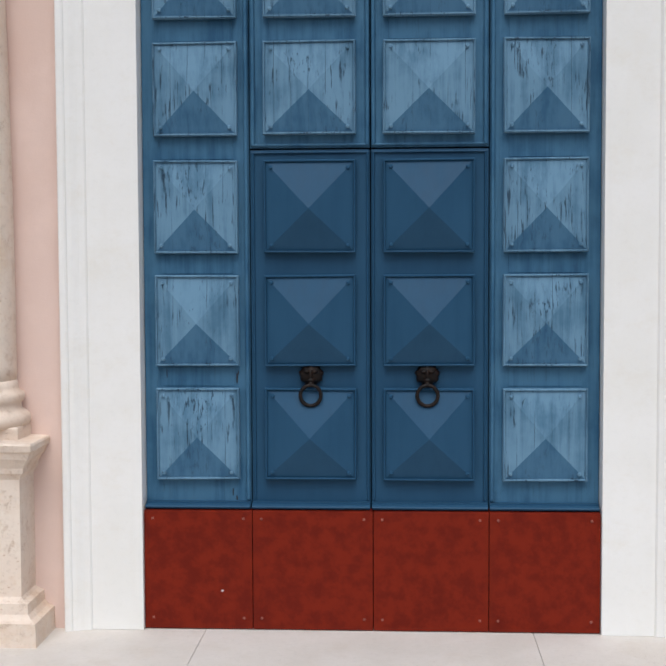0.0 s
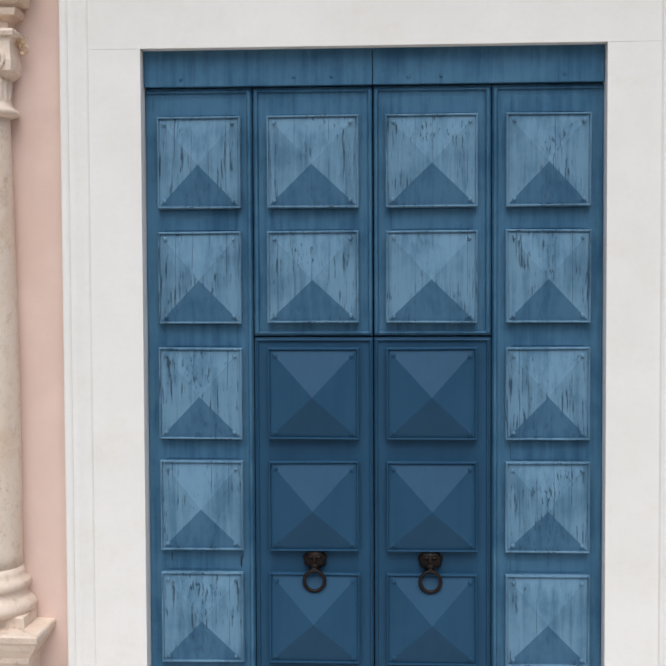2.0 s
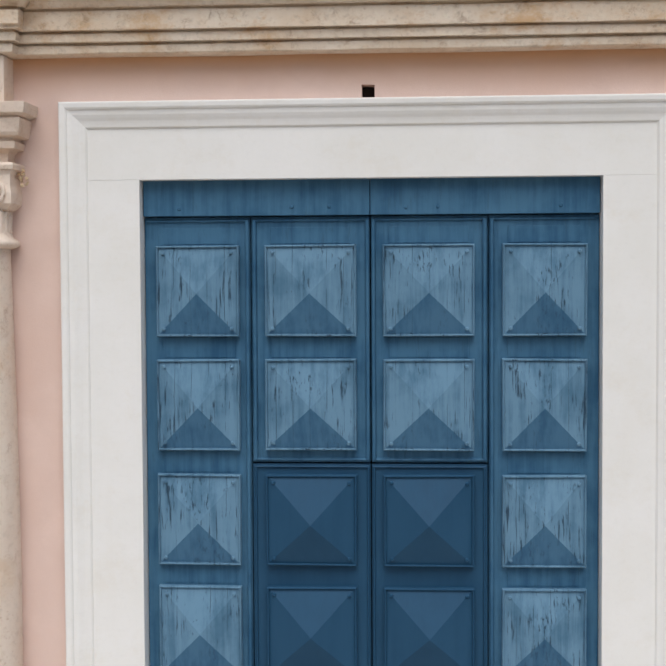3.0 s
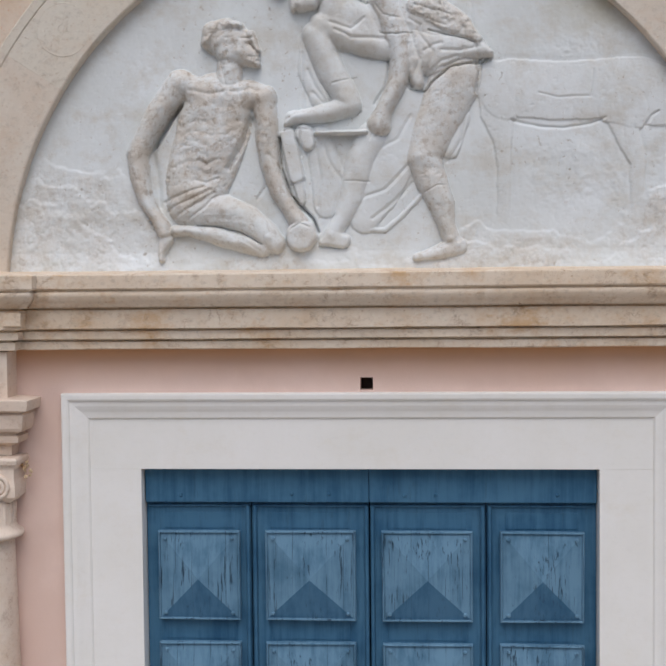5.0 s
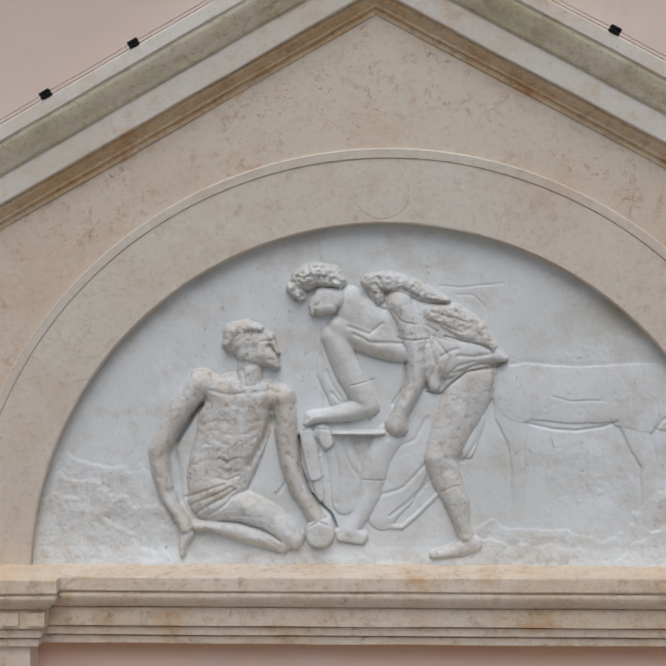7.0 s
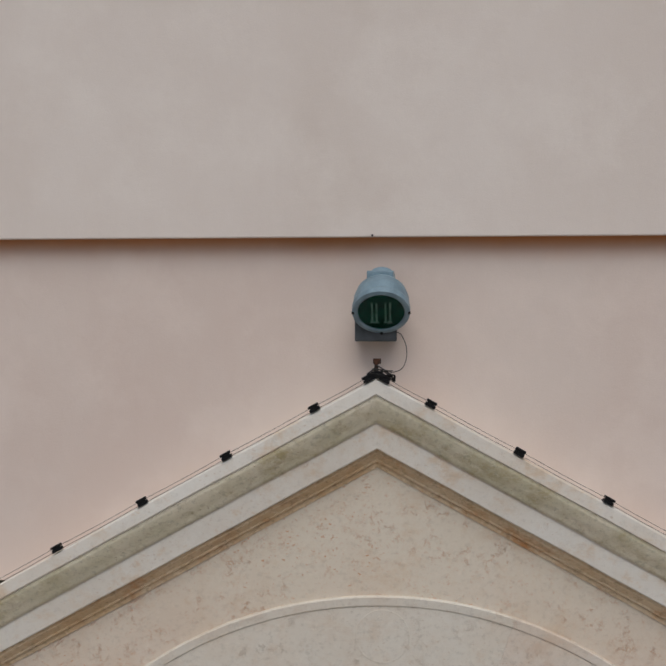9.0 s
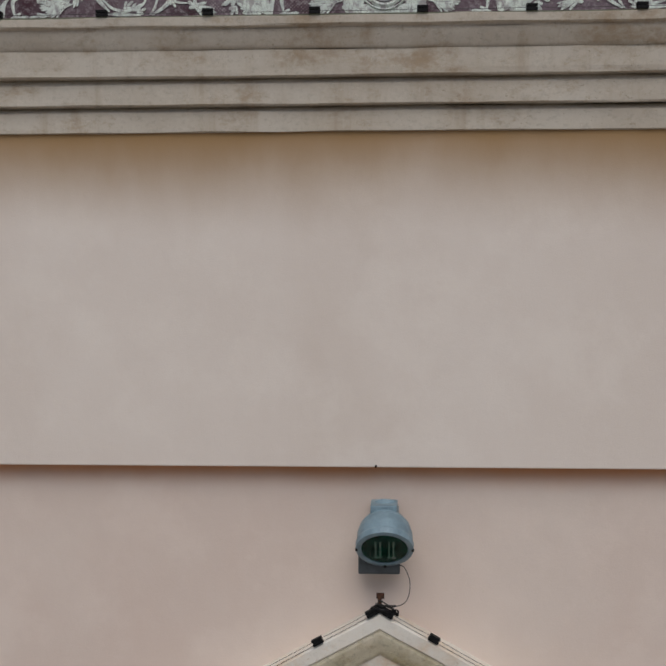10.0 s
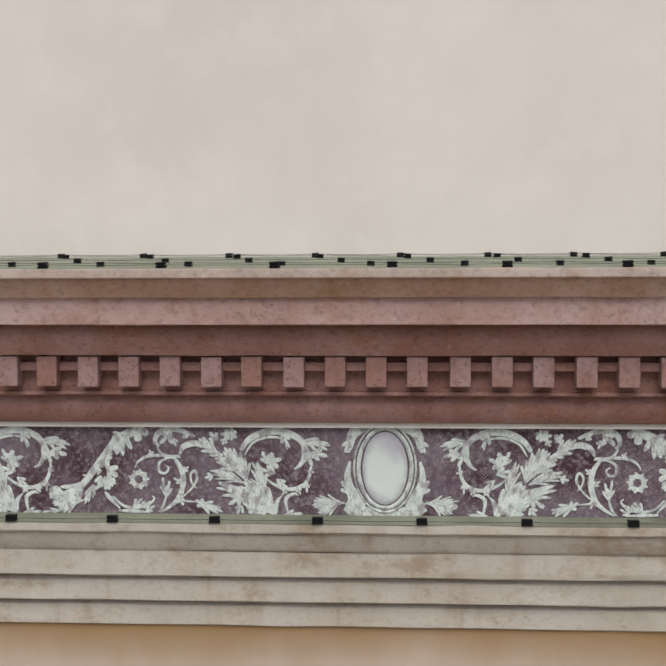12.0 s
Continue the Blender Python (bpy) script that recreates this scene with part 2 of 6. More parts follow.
PINK_UPPER = plaster("faded_pink_plaster", (0.70, 0.60, 0.528), (0.67, 0.55, 0.478), (0.55, 0.21, 0.06), 8.03, 0.13, 1.0)
# strong run: dirt plus the shade of the overhanging mouldings, as colour
BEIGE = plaster("beige_plaster", (0.75, 0.675, 0.608), (0.705, 0.622, 0.553), (0.33, 0.205, 0.092), 9.57, 0.50, 1.0)
CREAM = plaster("cream_plaster", (0.73, 0.68, 0.615), (0.685, 0.63, 0.565), (0.58, 0.51, 0.44))
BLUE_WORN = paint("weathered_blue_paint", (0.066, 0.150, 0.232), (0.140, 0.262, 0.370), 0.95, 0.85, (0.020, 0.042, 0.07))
# darker, less chalked copy of the worn paint; carries downward facets' shade
BLUE_FACET_SHADE = paint("facet_shade_blue_paint", (0.034, 0.104, 0.190), (0.074, 0.172, 0.275), 0.75, 0.35, (0.020, 0.042, 0.07))
BLUE_FRAME = paint("faded_blue_paint", (0.026, 0.092, 0.174), (0.074, 0.182, 0.286), 0.7, 0.2, (0.03, 0.05, 0.07))
BLUE = paint("smooth_blue_paint", (0.017, 0.064, 0.124), (0.025, 0.083, 0.154), 0.5, 0.0, (0.03, 0.05, 0.07))
RED_SHEET = plain("rust_red_sheet", (0.180, 0.0155, 0.005), (0.125, 0.010, 0.004), 0.55, 0.0, 15.0, 0.001, 0.12)
IRON = plain("black_iron", (0.006, 0.005, 0.0045), (0.016, 0.008, 0.005), 0.5, 0.0, 40.0, 0.001, 0.2)
BLACK_PLASTIC = plain("black_plastic", (0.006, 0.006, 0.007), (0.010, 0.010, 0.010), 0.6, 0.0, 60.0, 0.001, 0.15)
WIRE = plain("steel_wire", (0.05, 0.048, 0.046), (0.03, 0.027, 0.025), 0.6, 0.3, 80.0)
GREY_PAINT = plain("grey_enamel", (0.20, 0.29, 0.34), (0.15, 0.22, 0.26), 0.4, 0.0, 22.0)
DARK = plain("dark_recess", (0.02, 0.015, 0.012), (0.03, 0.02, 0.015), 0.9)
ASPHALT = plain("worn_square_paving", (0.27, 0.225, 0.18), (0.20, 0.165, 0.13), 0.9, 0.0, 60.0, 0.004)
TUBE_WHITE = plain("tube_white", (0.075, 0.19, 0.145), (0.035, 0.10, 0.08), 0.25)
RUST = plain("rusty_iron", (0.12, 0.05, 0.025), (0.03, 0.018, 0.014), 0.85, 0.2, 60.0)
PAINT_LINE = plain("dark_outline_paint", (0.10, 0.068, 0.080), (0.17, 0.125, 0.14), 0.9, 0.0, 50.0)


def glass_material():
    n = Nodes("green_glass")
    n.b.inputs["Transmission Weight"].default_value = 1.0
    n.b.inputs["IOR"].default_value = 1.18
    return n.finish((0.10, 0.42, 0.34), 0.05, spec=0.15)


def frieze_material():
    """Aubergine painted ground, with scratched net patterns of small dots in places."""
    n = Nodes("aubergine_paint")
    c = n.mix(n.ramp(n.noise(3.5, 6, 0.6), 0.35, 0.66), (0.070, 0.034, 0.043), (0.185, 0.140, 0.162))
    c = n.mix(n.ramp(n.noise(55, 5, 0.7), 0.47, 0.66, 0.0, 0.6), c, (0.36, 0.32, 0.335))
    x, _, z = n.height()
    u, w = (n.math("SUBTRACT", n.math("FRACT", n.math("MULTIPLY", n.math(k, x, z), 62.0)), 0.5) for k in ("ADD", "SUBTRACT"))
    dots = n.math("MULTIPLY", n.ramp(n.math("ADD", n.math("MULTIPLY", u, u), n.math("MULTIPLY", w, w)), 0.03, 0.12, 0.5, 0.0), n.ramp(n.noise(40, 3, 0.6), 0.42, 0.60))
    where = n.ramp(n.noise(3.6, 2, 0.4, n.mapping((1, 1, 1), (3.3, 0, 1.1))), 0.50, 0.60)
    c = n.mix(n.math("MULTIPLY", dots, where), c, (0.52, 0.48, 0.46))
    return n.finish(c, 0.9, n.noise(60, 4, 0.6), 0.0015, 0.2)


def light_paint_material():
    """Pale green-white paint, rubbed thin so that the dark ground shows, with hatched shading strokes."""
    n = Nodes("pale_green_white_paint")
    c = n.mix(n.ramp(n.noise(16, 5, 0.6), 0.35, 0.65), (0.78, 0.84, 0.77), (0.60, 0.65, 0.61))
    hatch = n.math("ABSOLUTE", n.math("SUBTRACT", n.noise(1.0, 2, 0.5, n.mapping((95, 1, 34), (0, 0, 0), (0, 0.6, 0)), 1.2), 0.5))
    hatch = n.math("MULTIPLY", n.ramp(hatch, 0.0, 0.04, 0.7, 0.0), n.ramp(n.noise(13, 3, 0.5, n.mapping((1, 1, 1), (2, 0, 5))), 0.40, 0.55))
    c = n.mix(hatch, c, (0.13, 0.085, 0.09))
    c = n.mix(n.ramp(n.noise(26, 4, 0.55, n.mapping((1, 1, 0.7), (7, 0, 3))), 0.50, 0.64, 0.0, 0.65), c, (0.25, 0.20, 0.22))
    c = n.mix(n.ramp(n.noise(50, 6, 0.7), 0.56, 0.70, 0.0, 0.5), c, (0.34, 0.29, 0.30))
    return n.finish(c, 0.9, n.noise(70, 4, 0.6), 0.001, 0.2)


PAINT_LIGHT = light_paint_material()


def medallion_material():
    """Smooth pale paint, shaded with thin violet washes."""
    n = Nodes("medallion_paint")
    c = n.mix(n.ramp(n.noise(5, 4, 0.5), 0.45, 0.72), (0.70, 0.77, 0.70), (0.52, 0.50, 0.55))
    x, _, z = n.height()
    u, w = n.math("MULTIPLY", n.math("SUBTRACT", x, 0.007), 9.4), n.math("MULTIPLY", n.math("SUBTRACT", z, 10.328), 5.8)
    rim = n.math("ADD", n.math("ADD", n.math("MULTIPLY", u, u), n.math("MULTIPLY", w, w)), n.math("MULTIPLY", n.math("SUBTRACT", n.noise(14, 4, 0.6), 0.5), 0.9))
    c = n.mix(n.ramp(rim, 0.45, 1.1, 0.0, 0.7), c, (0.36, 0.33, 0.38))
    c = n.mix(n.ramp(n.noise(60, 5, 0.6), 0.55, 0.8, 0.0, 0.3), c, (0.45, 0.45, 0.45))
    return n.finish(c, 0.9, n.noise(70, 4, 0.6), 0.001, 0.2)


def dentil_material():
    """The red stone of single blocks, each a little lighter, darker or more orange."""
    n = Nodes("red_stone_block")
    each = n.t.nodes.new("ShaderNodeObjectInfo").outputs["Random"]
    c = n.mix(each, (0.41, 0.275, 0.26), (0.335, 0.185, 0.148))
    c = n.mix(n.ramp(n.noise(32, 9, 0.75), 0.47, 0.66, 0.0, 0.6), c, (0.19, 0.09, 0.075))
    c = n.mix(n.ramp(n.noise(9, 7, 0.65), 0.45, 0.7, 0.0, 0.6), c, (0.27, 0.13, 0.085))
    pit = n.ramp(n.noise(70, 4, 0.55), 0.62, 0.70)
    c = n.mix(n.math("MULTIPLY", pit, 0.6), c, (0.10, 0.045, 0.03))
    return n.finish(c, 0.85, n.math("SUBTRACT", n.noise(40, 5, 0.6), pit), 0.002, 0.3)


BORDER = stone("cream_painted_border", (0.84, 0.82, 0.75), (0.78, 0.74, 0.66), (0.52, 0.43, 0.34), 0.4, 0.4, 0.85, 0.0, (0.25, 0.16, 0.12), 0.2)
WORN_EDGE = stone("worn_pink_edge", (0.53, 0.45, 0.39), (0.43, 0.33, 0.27), (0.34, 0.19, 0.11), 0.7, 0.5, 0.85, 0.0, (0.16, 0.08, 0.05), 0.3, 0.5)
MEDALLION = medallion_material()
DENTIL_STONE = dentil_material()
RIVET = plain("worn_red_rivet", (0.30, 0.10, 0.07), (0.2, 0.05, 0.035), 0.5)
CHARCOAL = plain("dark_grey_enamel", (0.07, 0.08, 0.085), (0.05, 0.055, 0.06), 0.5)
DARK_GREEN = plain("dark_green_reflector", (0.018, 0.15, 0.12), (0.010, 0.07, 0.055), 0.3)
CHIPPED = plain("bare_chip", (0.62, 0.50, 0.46), (0.5, 0.38, 0.34), 0.7)
GLASS = glass_material()
FRIEZE = frieze_material()


# ---- mesh helpers ----
def part(name, bm, material, parent=None, label="", smooth=False):
    """Links a bmesh as one mesh object, under a thing or a part where given."""
    data = bpy.data.meshes.new(name)
    bmesh.ops.recalc_face_normals(bm, faces=bm.faces)
    if smooth:
        for f in bm.faces:
            f.smooth = True
    bm.to_mesh(data)
    bm.free()
    data.materials.append(material)
    ob = new(name, data)
    ob.parent = parent
    return tagged(ob, label=label)


def thing(name, at, label, category, group="", kind=""):
    ob = new(name)
    ob.location = at
    bpy.context.view_layer.update()
    return tagged(ob, label, category, group, kind)


def box(bm, x0, x1, y0, y1, z0, z1, bevel=0.0):
    vs = [bm.verts.new((x, y, z)) for x in (x0, x1) for y in (y0, y1) for z in (z0, z1)]
    fs = [bm.faces.new([vs[i] for i in q]) for q in ((0, 1, 3, 2), (4, 6, 7, 5), (0, 4, 5, 1), (2, 3, 7, 6), (0, 2, 6, 4), (1, 5, 7, 3))]
    if bevel:
        edges = {e for f in fs for e in f.edges}
        bmesh.ops.bevel(bm, geom=list(edges), offset=bevel, segments=2, affect="EDGES", profile=0.6)
    return bm


def boxed(*args, **more):
    return box(bmesh.new(), *args, **more)


def sweep(profile, path, closed=False, wobble=0.0, step=0.0, first_index=0):
    """Sweeps a profile of (out, z) along a plan path of (x, y), out to the path's right, mitred at its corners."""
    points = [Vector(p) for p in path]
    rows = []
    for i, p in enumerate(points):
        ahead = (points[i + 1] - p).normalized() if i + 1 < len(points) else None
        back = (p - points[i - 1]).normalized() if i else None
        a, b = ahead or back, back or ahead
        na, nb = Vector((a.y, -a.x)), Vector((b.y, -b.x))
        m = (na + nb) / (1 + na.dot(nb))
        rows.append((p, m))
        if step and ahead is not None and (gap := (points[i + 1] - p).length) > 2 * step:
            count = int(gap / step)
            rows += [(p + ahead * gap * k / count, na) for k in range(1, count)]
    bm = bmesh.new()
    last = None
    for k, (p, m) in enumerate(rows):
        ring = []
        for j, (out, z) in enumerate(profile):
            q = p + m * out
            v = Vector((q.x, q.y, z))
            if wobble:
                v += wobble * noise.noise_vector((q.x * 3.1, (first_index + j) * 2.7, z * 4.0)) * Vector((0.0, 1.0, 1.0))
            ring.append(bm.verts.new(v))
        if last:
            for j in range(len(ring) - (0 if closed else 1)):
                bm.faces.new((last[j], ring[j], ring[(j + 1) % len(ring)], last[(j + 1) % len(ring)]))
        else:
            first = ring
        last = ring
    if closed:
        bm.faces.new(first), bm.faces.new(list(reversed(last)))
    return bm


def lathe(profile, at, turns=48):
    """Turns a profile of (radius, z) round the vertical axis at (x, y)."""
    bm = bmesh.new()
    rings = [[bm.verts.new((at[0] + r * math.cos(2 * math.pi * k / turns), at[1] + r * math.sin(2 * math.pi * k / turns), z)) for k in range(turns)]
             for r, z in profile]
    for a, b in zip(rings, rings[1:]):
        for k in range(turns):
            bm.faces.new((a[k], a[(k + 1) % turns], b[(k + 1) % turns], b[k]))
    bm.faces.new(rings[0]), bm.faces.new(list(reversed(rings[-1])))
    return bm


def tube(bm, points, radius, sides=6):
    """A round wire through points."""
    last = None
    for i, p in enumerate(points):
        p = Vector(p)
        way = (Vector(points[min(i + 1, len(points) - 1)]) - Vector(points[max(i - 1, 0)])).normalized()
        side = way.cross(Vector((0, 1, 0.01))).normalized()
        up = side.cross(way)
        ring = [bm.verts.new(p + radius * (math.cos(2 * math.pi * k / sides) * side + math.sin(2 * math.pi * k / sides) * up)) for k in range(sides)]
        if last:
            for k in range(sides):
                bm.faces.new((last[k], ring[k], ring[(k + 1) % sides], last[(k + 1) % sides]))
        last = ring
    return bm


# ---- ground ----
bm = bmesh.new()
bm.faces.new([bm.verts.new(v) for v in ((-400, -800, -0.03), (400, -800, -0.03), (400, 60, -0.03), (-400, 60, -0.03))])
tagged(part("ground", bm, ASPHALT), "worn brownish stone square in front of the church", "ground", kind="structure")
pavement = tagged(part("pavement", boxed(-9, 9, -2.6, 0.3, -0.12, -0.012), PAVING), "pale stone pavement along the church front", "pavement", kind="structure")

# ---- walls ----
WALL_Y = 0.015
bm = bmesh.new()
for x0, x1, z0, z1 in ((-9, -1.2, -0.1, 4.3), (1.2, 9, -0.1, 4.3), (-1.2, 1.2, 3.6, 3.893), (-1.2, -0.03, 3.893, 3.951), (0.028, 1.2, 3.893, 3.951), (-1.2, 1.2, 3.951, 4.3)):
    box(bm, x0, x1, WALL_Y, 0.45, z0, z1)
tagged(part("wall_lower", bm, PINK), "pink limewashed plaster church wall round the portal", "wall", kind="structure")
for x0, x1, z0, z1, y in ((-9, -1.85, 4.3, 8.045, WALL_Y), (1.85, 9, 4.3, 8.045, WALL_Y), (-1.85, 1.85, 6.4, 8.045, WALL_Y), (-1.85, 1.85, 4.3, 6.4, 0.12)):
    tagged(part("wall_gable", boxed(x0, x1, y, 0.45, z0, z1), PINK_UPPER), "faded pink plaster wall above the pediment", "wall", kind="structure")
tagged(part("wall_middle", boxed(-9, 9, -0.064, 0.45, 8.033, 9.60, bevel=0.006), BEIGE), "faded pink plaster wall band, ochre stain and painted shade at its top", "wall", kind="structure")
tagged(part("wall_frieze", boxed(-9, 9, 0.0, 0.45, 9.60, 11.2), GREY_STONE), "masonry behind the painted frieze and cornice", "wall", kind="structure")
tagged(part("wall_top", boxed(-9, 9, -0.05, 0.45, 11.2, 15.0), CREAM), "cream plaster wall above the main cornice", "wall", kind="structure")
tagged(part("wall_inner", boxed(-1.3, 1.3, 0.6, 0.7, -0.1, 4.2), DARK), "dark interior behind the portal door", "wall", kind="structure")

# ---- marble door frame ----
door_frame = thing("door_frame", (0, 0, 0), "white marble door surround with a moulded outer edge", "door frame")
for s in (-1, 1):
    part("jamb", boxed(*sorted((s * 1.05, s * 1.30)), 0.0, 0.40, 0.0, 3.5298, bevel=0.002), MARBLE, door_frame)
part("lintel", boxed(-1.30, 1.30, 0.0, 0.40, 3.5302, 3.78, bevel=0.002), MARBLE, door_frame)


def frame_moulding():
    profile = ((0.237, 0.004), (0.239, -0.003), (0.246, -0.010), (0.262, -0.013), (0.274, -0.016), (0.288, -0.022), (0.302, -0.027), (0.318, -0.029), (0.324, -0.030),
               (0.328, -0.037), (0.336, -0.041), (0.354, -0.042), (0.360, -0.040), (0.362, -0.036), (0.362, 0.03))
    bm = bmesh.new()
    last = None
    for corner in ((-1, 0), (-1, 1), (1, 1), (1, 0)):
        ring = []
        for u, y in profile:
            x = corner[0] * (1.05 + u * (1.0 if u < 0.24 else 1.0))
            z = 3.530 + u * 0.98 if corner[1] else 0.0
            ring.append(bm.verts.new((x, y, z)))
        if last:
            for j in range(len(ring) - 1):
                bm.faces.new((last[j], ring[j], ring[j + 1], last[j + 1]))
        last = ring
    return bm


part("moulding", frame_moulding(), MARBLE, door_frame)

# ---- the blue door ----
LEAF_Y, PANEL_Y, APEX_Y = 0.095, 0.054, -0.012
ROWS = ((2.814, 3.225), (2.285, 2.698), (1.748, 2.162), (1.228, 1.637), (0.701, 1.116))
COLUMNS = ((-0.985, -0.608), (-0.479, -0.068), (0.067, 0.474), (0.612, 0.984))
door = thing("door_1", (0, LEAF_Y, 0), "tall blue panelled wooden portal door with a closed wicket", "door", kind="structure")


def leaf(x0, x1, z0, z1, material):
    part("leaf", boxed(x0, x1, LEAF_Y, LEAF_Y + 0.06, z0, z1, bevel=0.004), material, door).matrix_parent_inverse = Matrix.Translation((0, -LEAF_Y, 0))


leaf(-1.048, -0.5535, 0.57, 3.362, BLUE_FRAME)
leaf(0.5465, 1.048, 0.57, 3.362, BLUE_FRAME)
leaf(-0.5485, 0.0005, 2.222, 3.362, BLUE_FRAME)
leaf(0.0065, 0.5415, 2.222, 3.362, BLUE_FRAME)
leaf(-0.5485, 0.0005, 0.57, 2.214, BLUE)
leaf(0.0065, 0.5415, 0.57, 2.214, BLUE)


def on_door(name, bm, material, label="", parent=None, smooth=False):
    ob = part(name, bm, material, parent or door, label, smooth)
    if parent is None:
        ob.matrix_parent_inverse = Matrix.Translation((0, -LEAF_Y, 0))
    return ob


def strip(x0, x1, z0, z1, y, material):
    """A half-round bead along the longer side of a rectangle on the leaf."""
    bm = bmesh.new()
    flat = x1 - x0 > z1 - z0
    w, n = (z1 - z0 if flat else x1 - x0) / 2, 6
    ends = []
    for along in ((x0, x1) if flat else (z0, z1)):
        ring = []
        for k in range(n + 1):
            a = math.pi * k / n
            c = -w * math.cos(a)
            d = y - 1.9 * w * math.sin(a)
            ring.append(bm.verts.new((along, d, (z0 + z1) / 2 + c) if flat else ((x0 + x1) / 2 + c, d, along)))
        ends.append(ring)
    for k in range(n):
        bm.faces.new((ends[0][k], ends[1][k], ends[1][k + 1], ends[0][k + 1]))
    bm.faces.new(ends[0]), bm.faces.new(list(reversed(ends[1])))
    return on_door("bead", bm, material)


for x in (-0.567, -0.534, -0.0105, 0.0175, 0.527, 0.560):
    strip(x - 0.011, x + 0.011, 2.235 if abs(x) < 0.55 else 0.60, 3.345, LEAF_Y, BLUE_FRAME)
    if abs(x) < 0.55:
        strip(x - 0.006, x + 0.006, 0.60, 2.20, LEAF_Y, BLUE)
for x0, x1 in ((-0.54, -0.006), (0.012, 0.534)):
    strip(x0, x1, 2.228, 2.242, LEAF_Y, BLUE_FRAME)
    strip(x0, x1, 2.195, 2.208, LEAF_Y, BLUE)
    strip(x0, x1, 3.338, 3.352, LEAF_Y, BLUE_FRAME)
for x0, x1 in ((-1.04, -0.56), (0.553, 1.04)):
    strip(x0, x1, 3.338, 3.352, LEAF_Y, BLUE_FRAME)
for x0, x1 in ((-1.045, -0.555), (-0.547, 0.0), (0.008, 0.54), (0.548, 1.045)):
    strip(x0, x1, 0.557, 0.583, LEAF_Y - 0.03, BLUE)
    on_door("rail", boxed(x0, x1, LEAF_Y - 0.03, LEAF_Y + 0.01, 0.550, 0.590), BLUE)


def screw_mesh():
    bm = bmesh.new()
    bmesh.ops.create_cone(bm, cap_ends=True, segments=10, radius1=0.010, radius2=0.006, depth=0.006, matrix=pose(0, 0, 0, 90))
    data = bpy.data.meshes.new("screw")
    bm.to_mesh(data)
    bm.free()
    return data


SCREW = {}


def screw(parent, x, y, z, material, size=1.0):
    if material.name not in SCREW:
        SCREW[material.name] = screw_mesh()
        SCREW[material.name].materials.append(material)
    ob = new("screw", SCREW[material.name])
    ob.parent = parent
    ob.matrix_parent_inverse = Matrix.Translation((0, 0, 0))
    ob.location, ob.scale = (x, y, z), (size, 1, size)
    return ob


def raised_panel(x0, x1, z0, z1, material):
    """A diamond-point panel on a moulded board, warped a little, with four screws."""
    bm = bmesh.new()
    jig = lambda: random.uniform(-0.002, 0.002)
    outer = [(x0 + jig(), z0 + jig()), (x1 + jig(), z0 + jig()), (x1 + jig(), z1 + jig()), (x0 + jig(), z1 + jig())]
    cx, cz = (x0 + x1) / 2 + jig(), (z0 + z1) / 2 - 0.012
    rings = []
    for inset, y in ((-0.001, LEAF_Y + 0.002), (-0.002, LEAF_Y - 0.010), (-0.006, LEAF_Y - 0.014), (-0.005, PANEL_Y + 0.004), (-0.001, PANEL_Y - 0.002), (0.003, PANEL_Y - 0.001), (0.005, PANEL_Y + 0.010), (0.009, PANEL_Y + 0.008)):
        rings.append([bm.verts.new((x + (inset if x < cx else -inset), y, z + (inset if z < cz else -inset))) for x, z in outer])
    for a, b in zip(rings, rings[1:]):
        for k in range(4):
            bm.faces.new((a[k], a[(k + 1) % 4], b[(k + 1) % 4], b[k]))
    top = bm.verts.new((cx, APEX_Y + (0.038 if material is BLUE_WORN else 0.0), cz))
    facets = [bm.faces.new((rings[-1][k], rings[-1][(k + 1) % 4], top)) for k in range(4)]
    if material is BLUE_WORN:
        # shade on the facet that looks down, put in a darker, less chalked paint
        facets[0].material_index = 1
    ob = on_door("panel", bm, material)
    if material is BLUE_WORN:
        ob.data.materials.append(BLUE_FACET_SHADE)
    for x in (x0 + 0.030, x1 - 0.030):
        for z in (z0 + 0.030, z1 - 0.030):
            screw(ob, x + jig(), PANEL_Y - 0.0075, z + jig(), material)
    return ob


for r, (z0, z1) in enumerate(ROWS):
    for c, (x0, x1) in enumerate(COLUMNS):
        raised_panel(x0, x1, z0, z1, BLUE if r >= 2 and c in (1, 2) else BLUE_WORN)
    for c in (0, 3) if r > 1 else (0, 1, 2, 3):
        # the boards between the raised panels sit a little proud of the stiles' joints
        x0, x1 = COLUMNS[c]
        on_door("cross_board", boxed(x0 + 0.02, x1 - 0.02, LEAF_Y - 0.003, LEAF_Y + 0.01, z1 + 0.012, (ROWS[r - 1][0] if r else z1 + 0.10) - 0.012, bevel=0.002), BLUE_FRAME)

for x0, x1 in ((-1.046, 0.002), (0.005, 1.046)):
    rail = on_door("top_rail", boxed(x0, x1, LEAF_Y - 0.035, LEAF_Y + 0.05, 3.366, 3.60, bevel=0.003), BLUE_FRAME)
    for x in (-0.877, -0.356, -0.183) if x0 < 0 else (0.167, 0.313, 0.868):
        screw(rail, x, LEAF_Y - 0.038, 3.402 + random.uniform(-0.004, 0.004), BLUE_FRAME, 1.0)

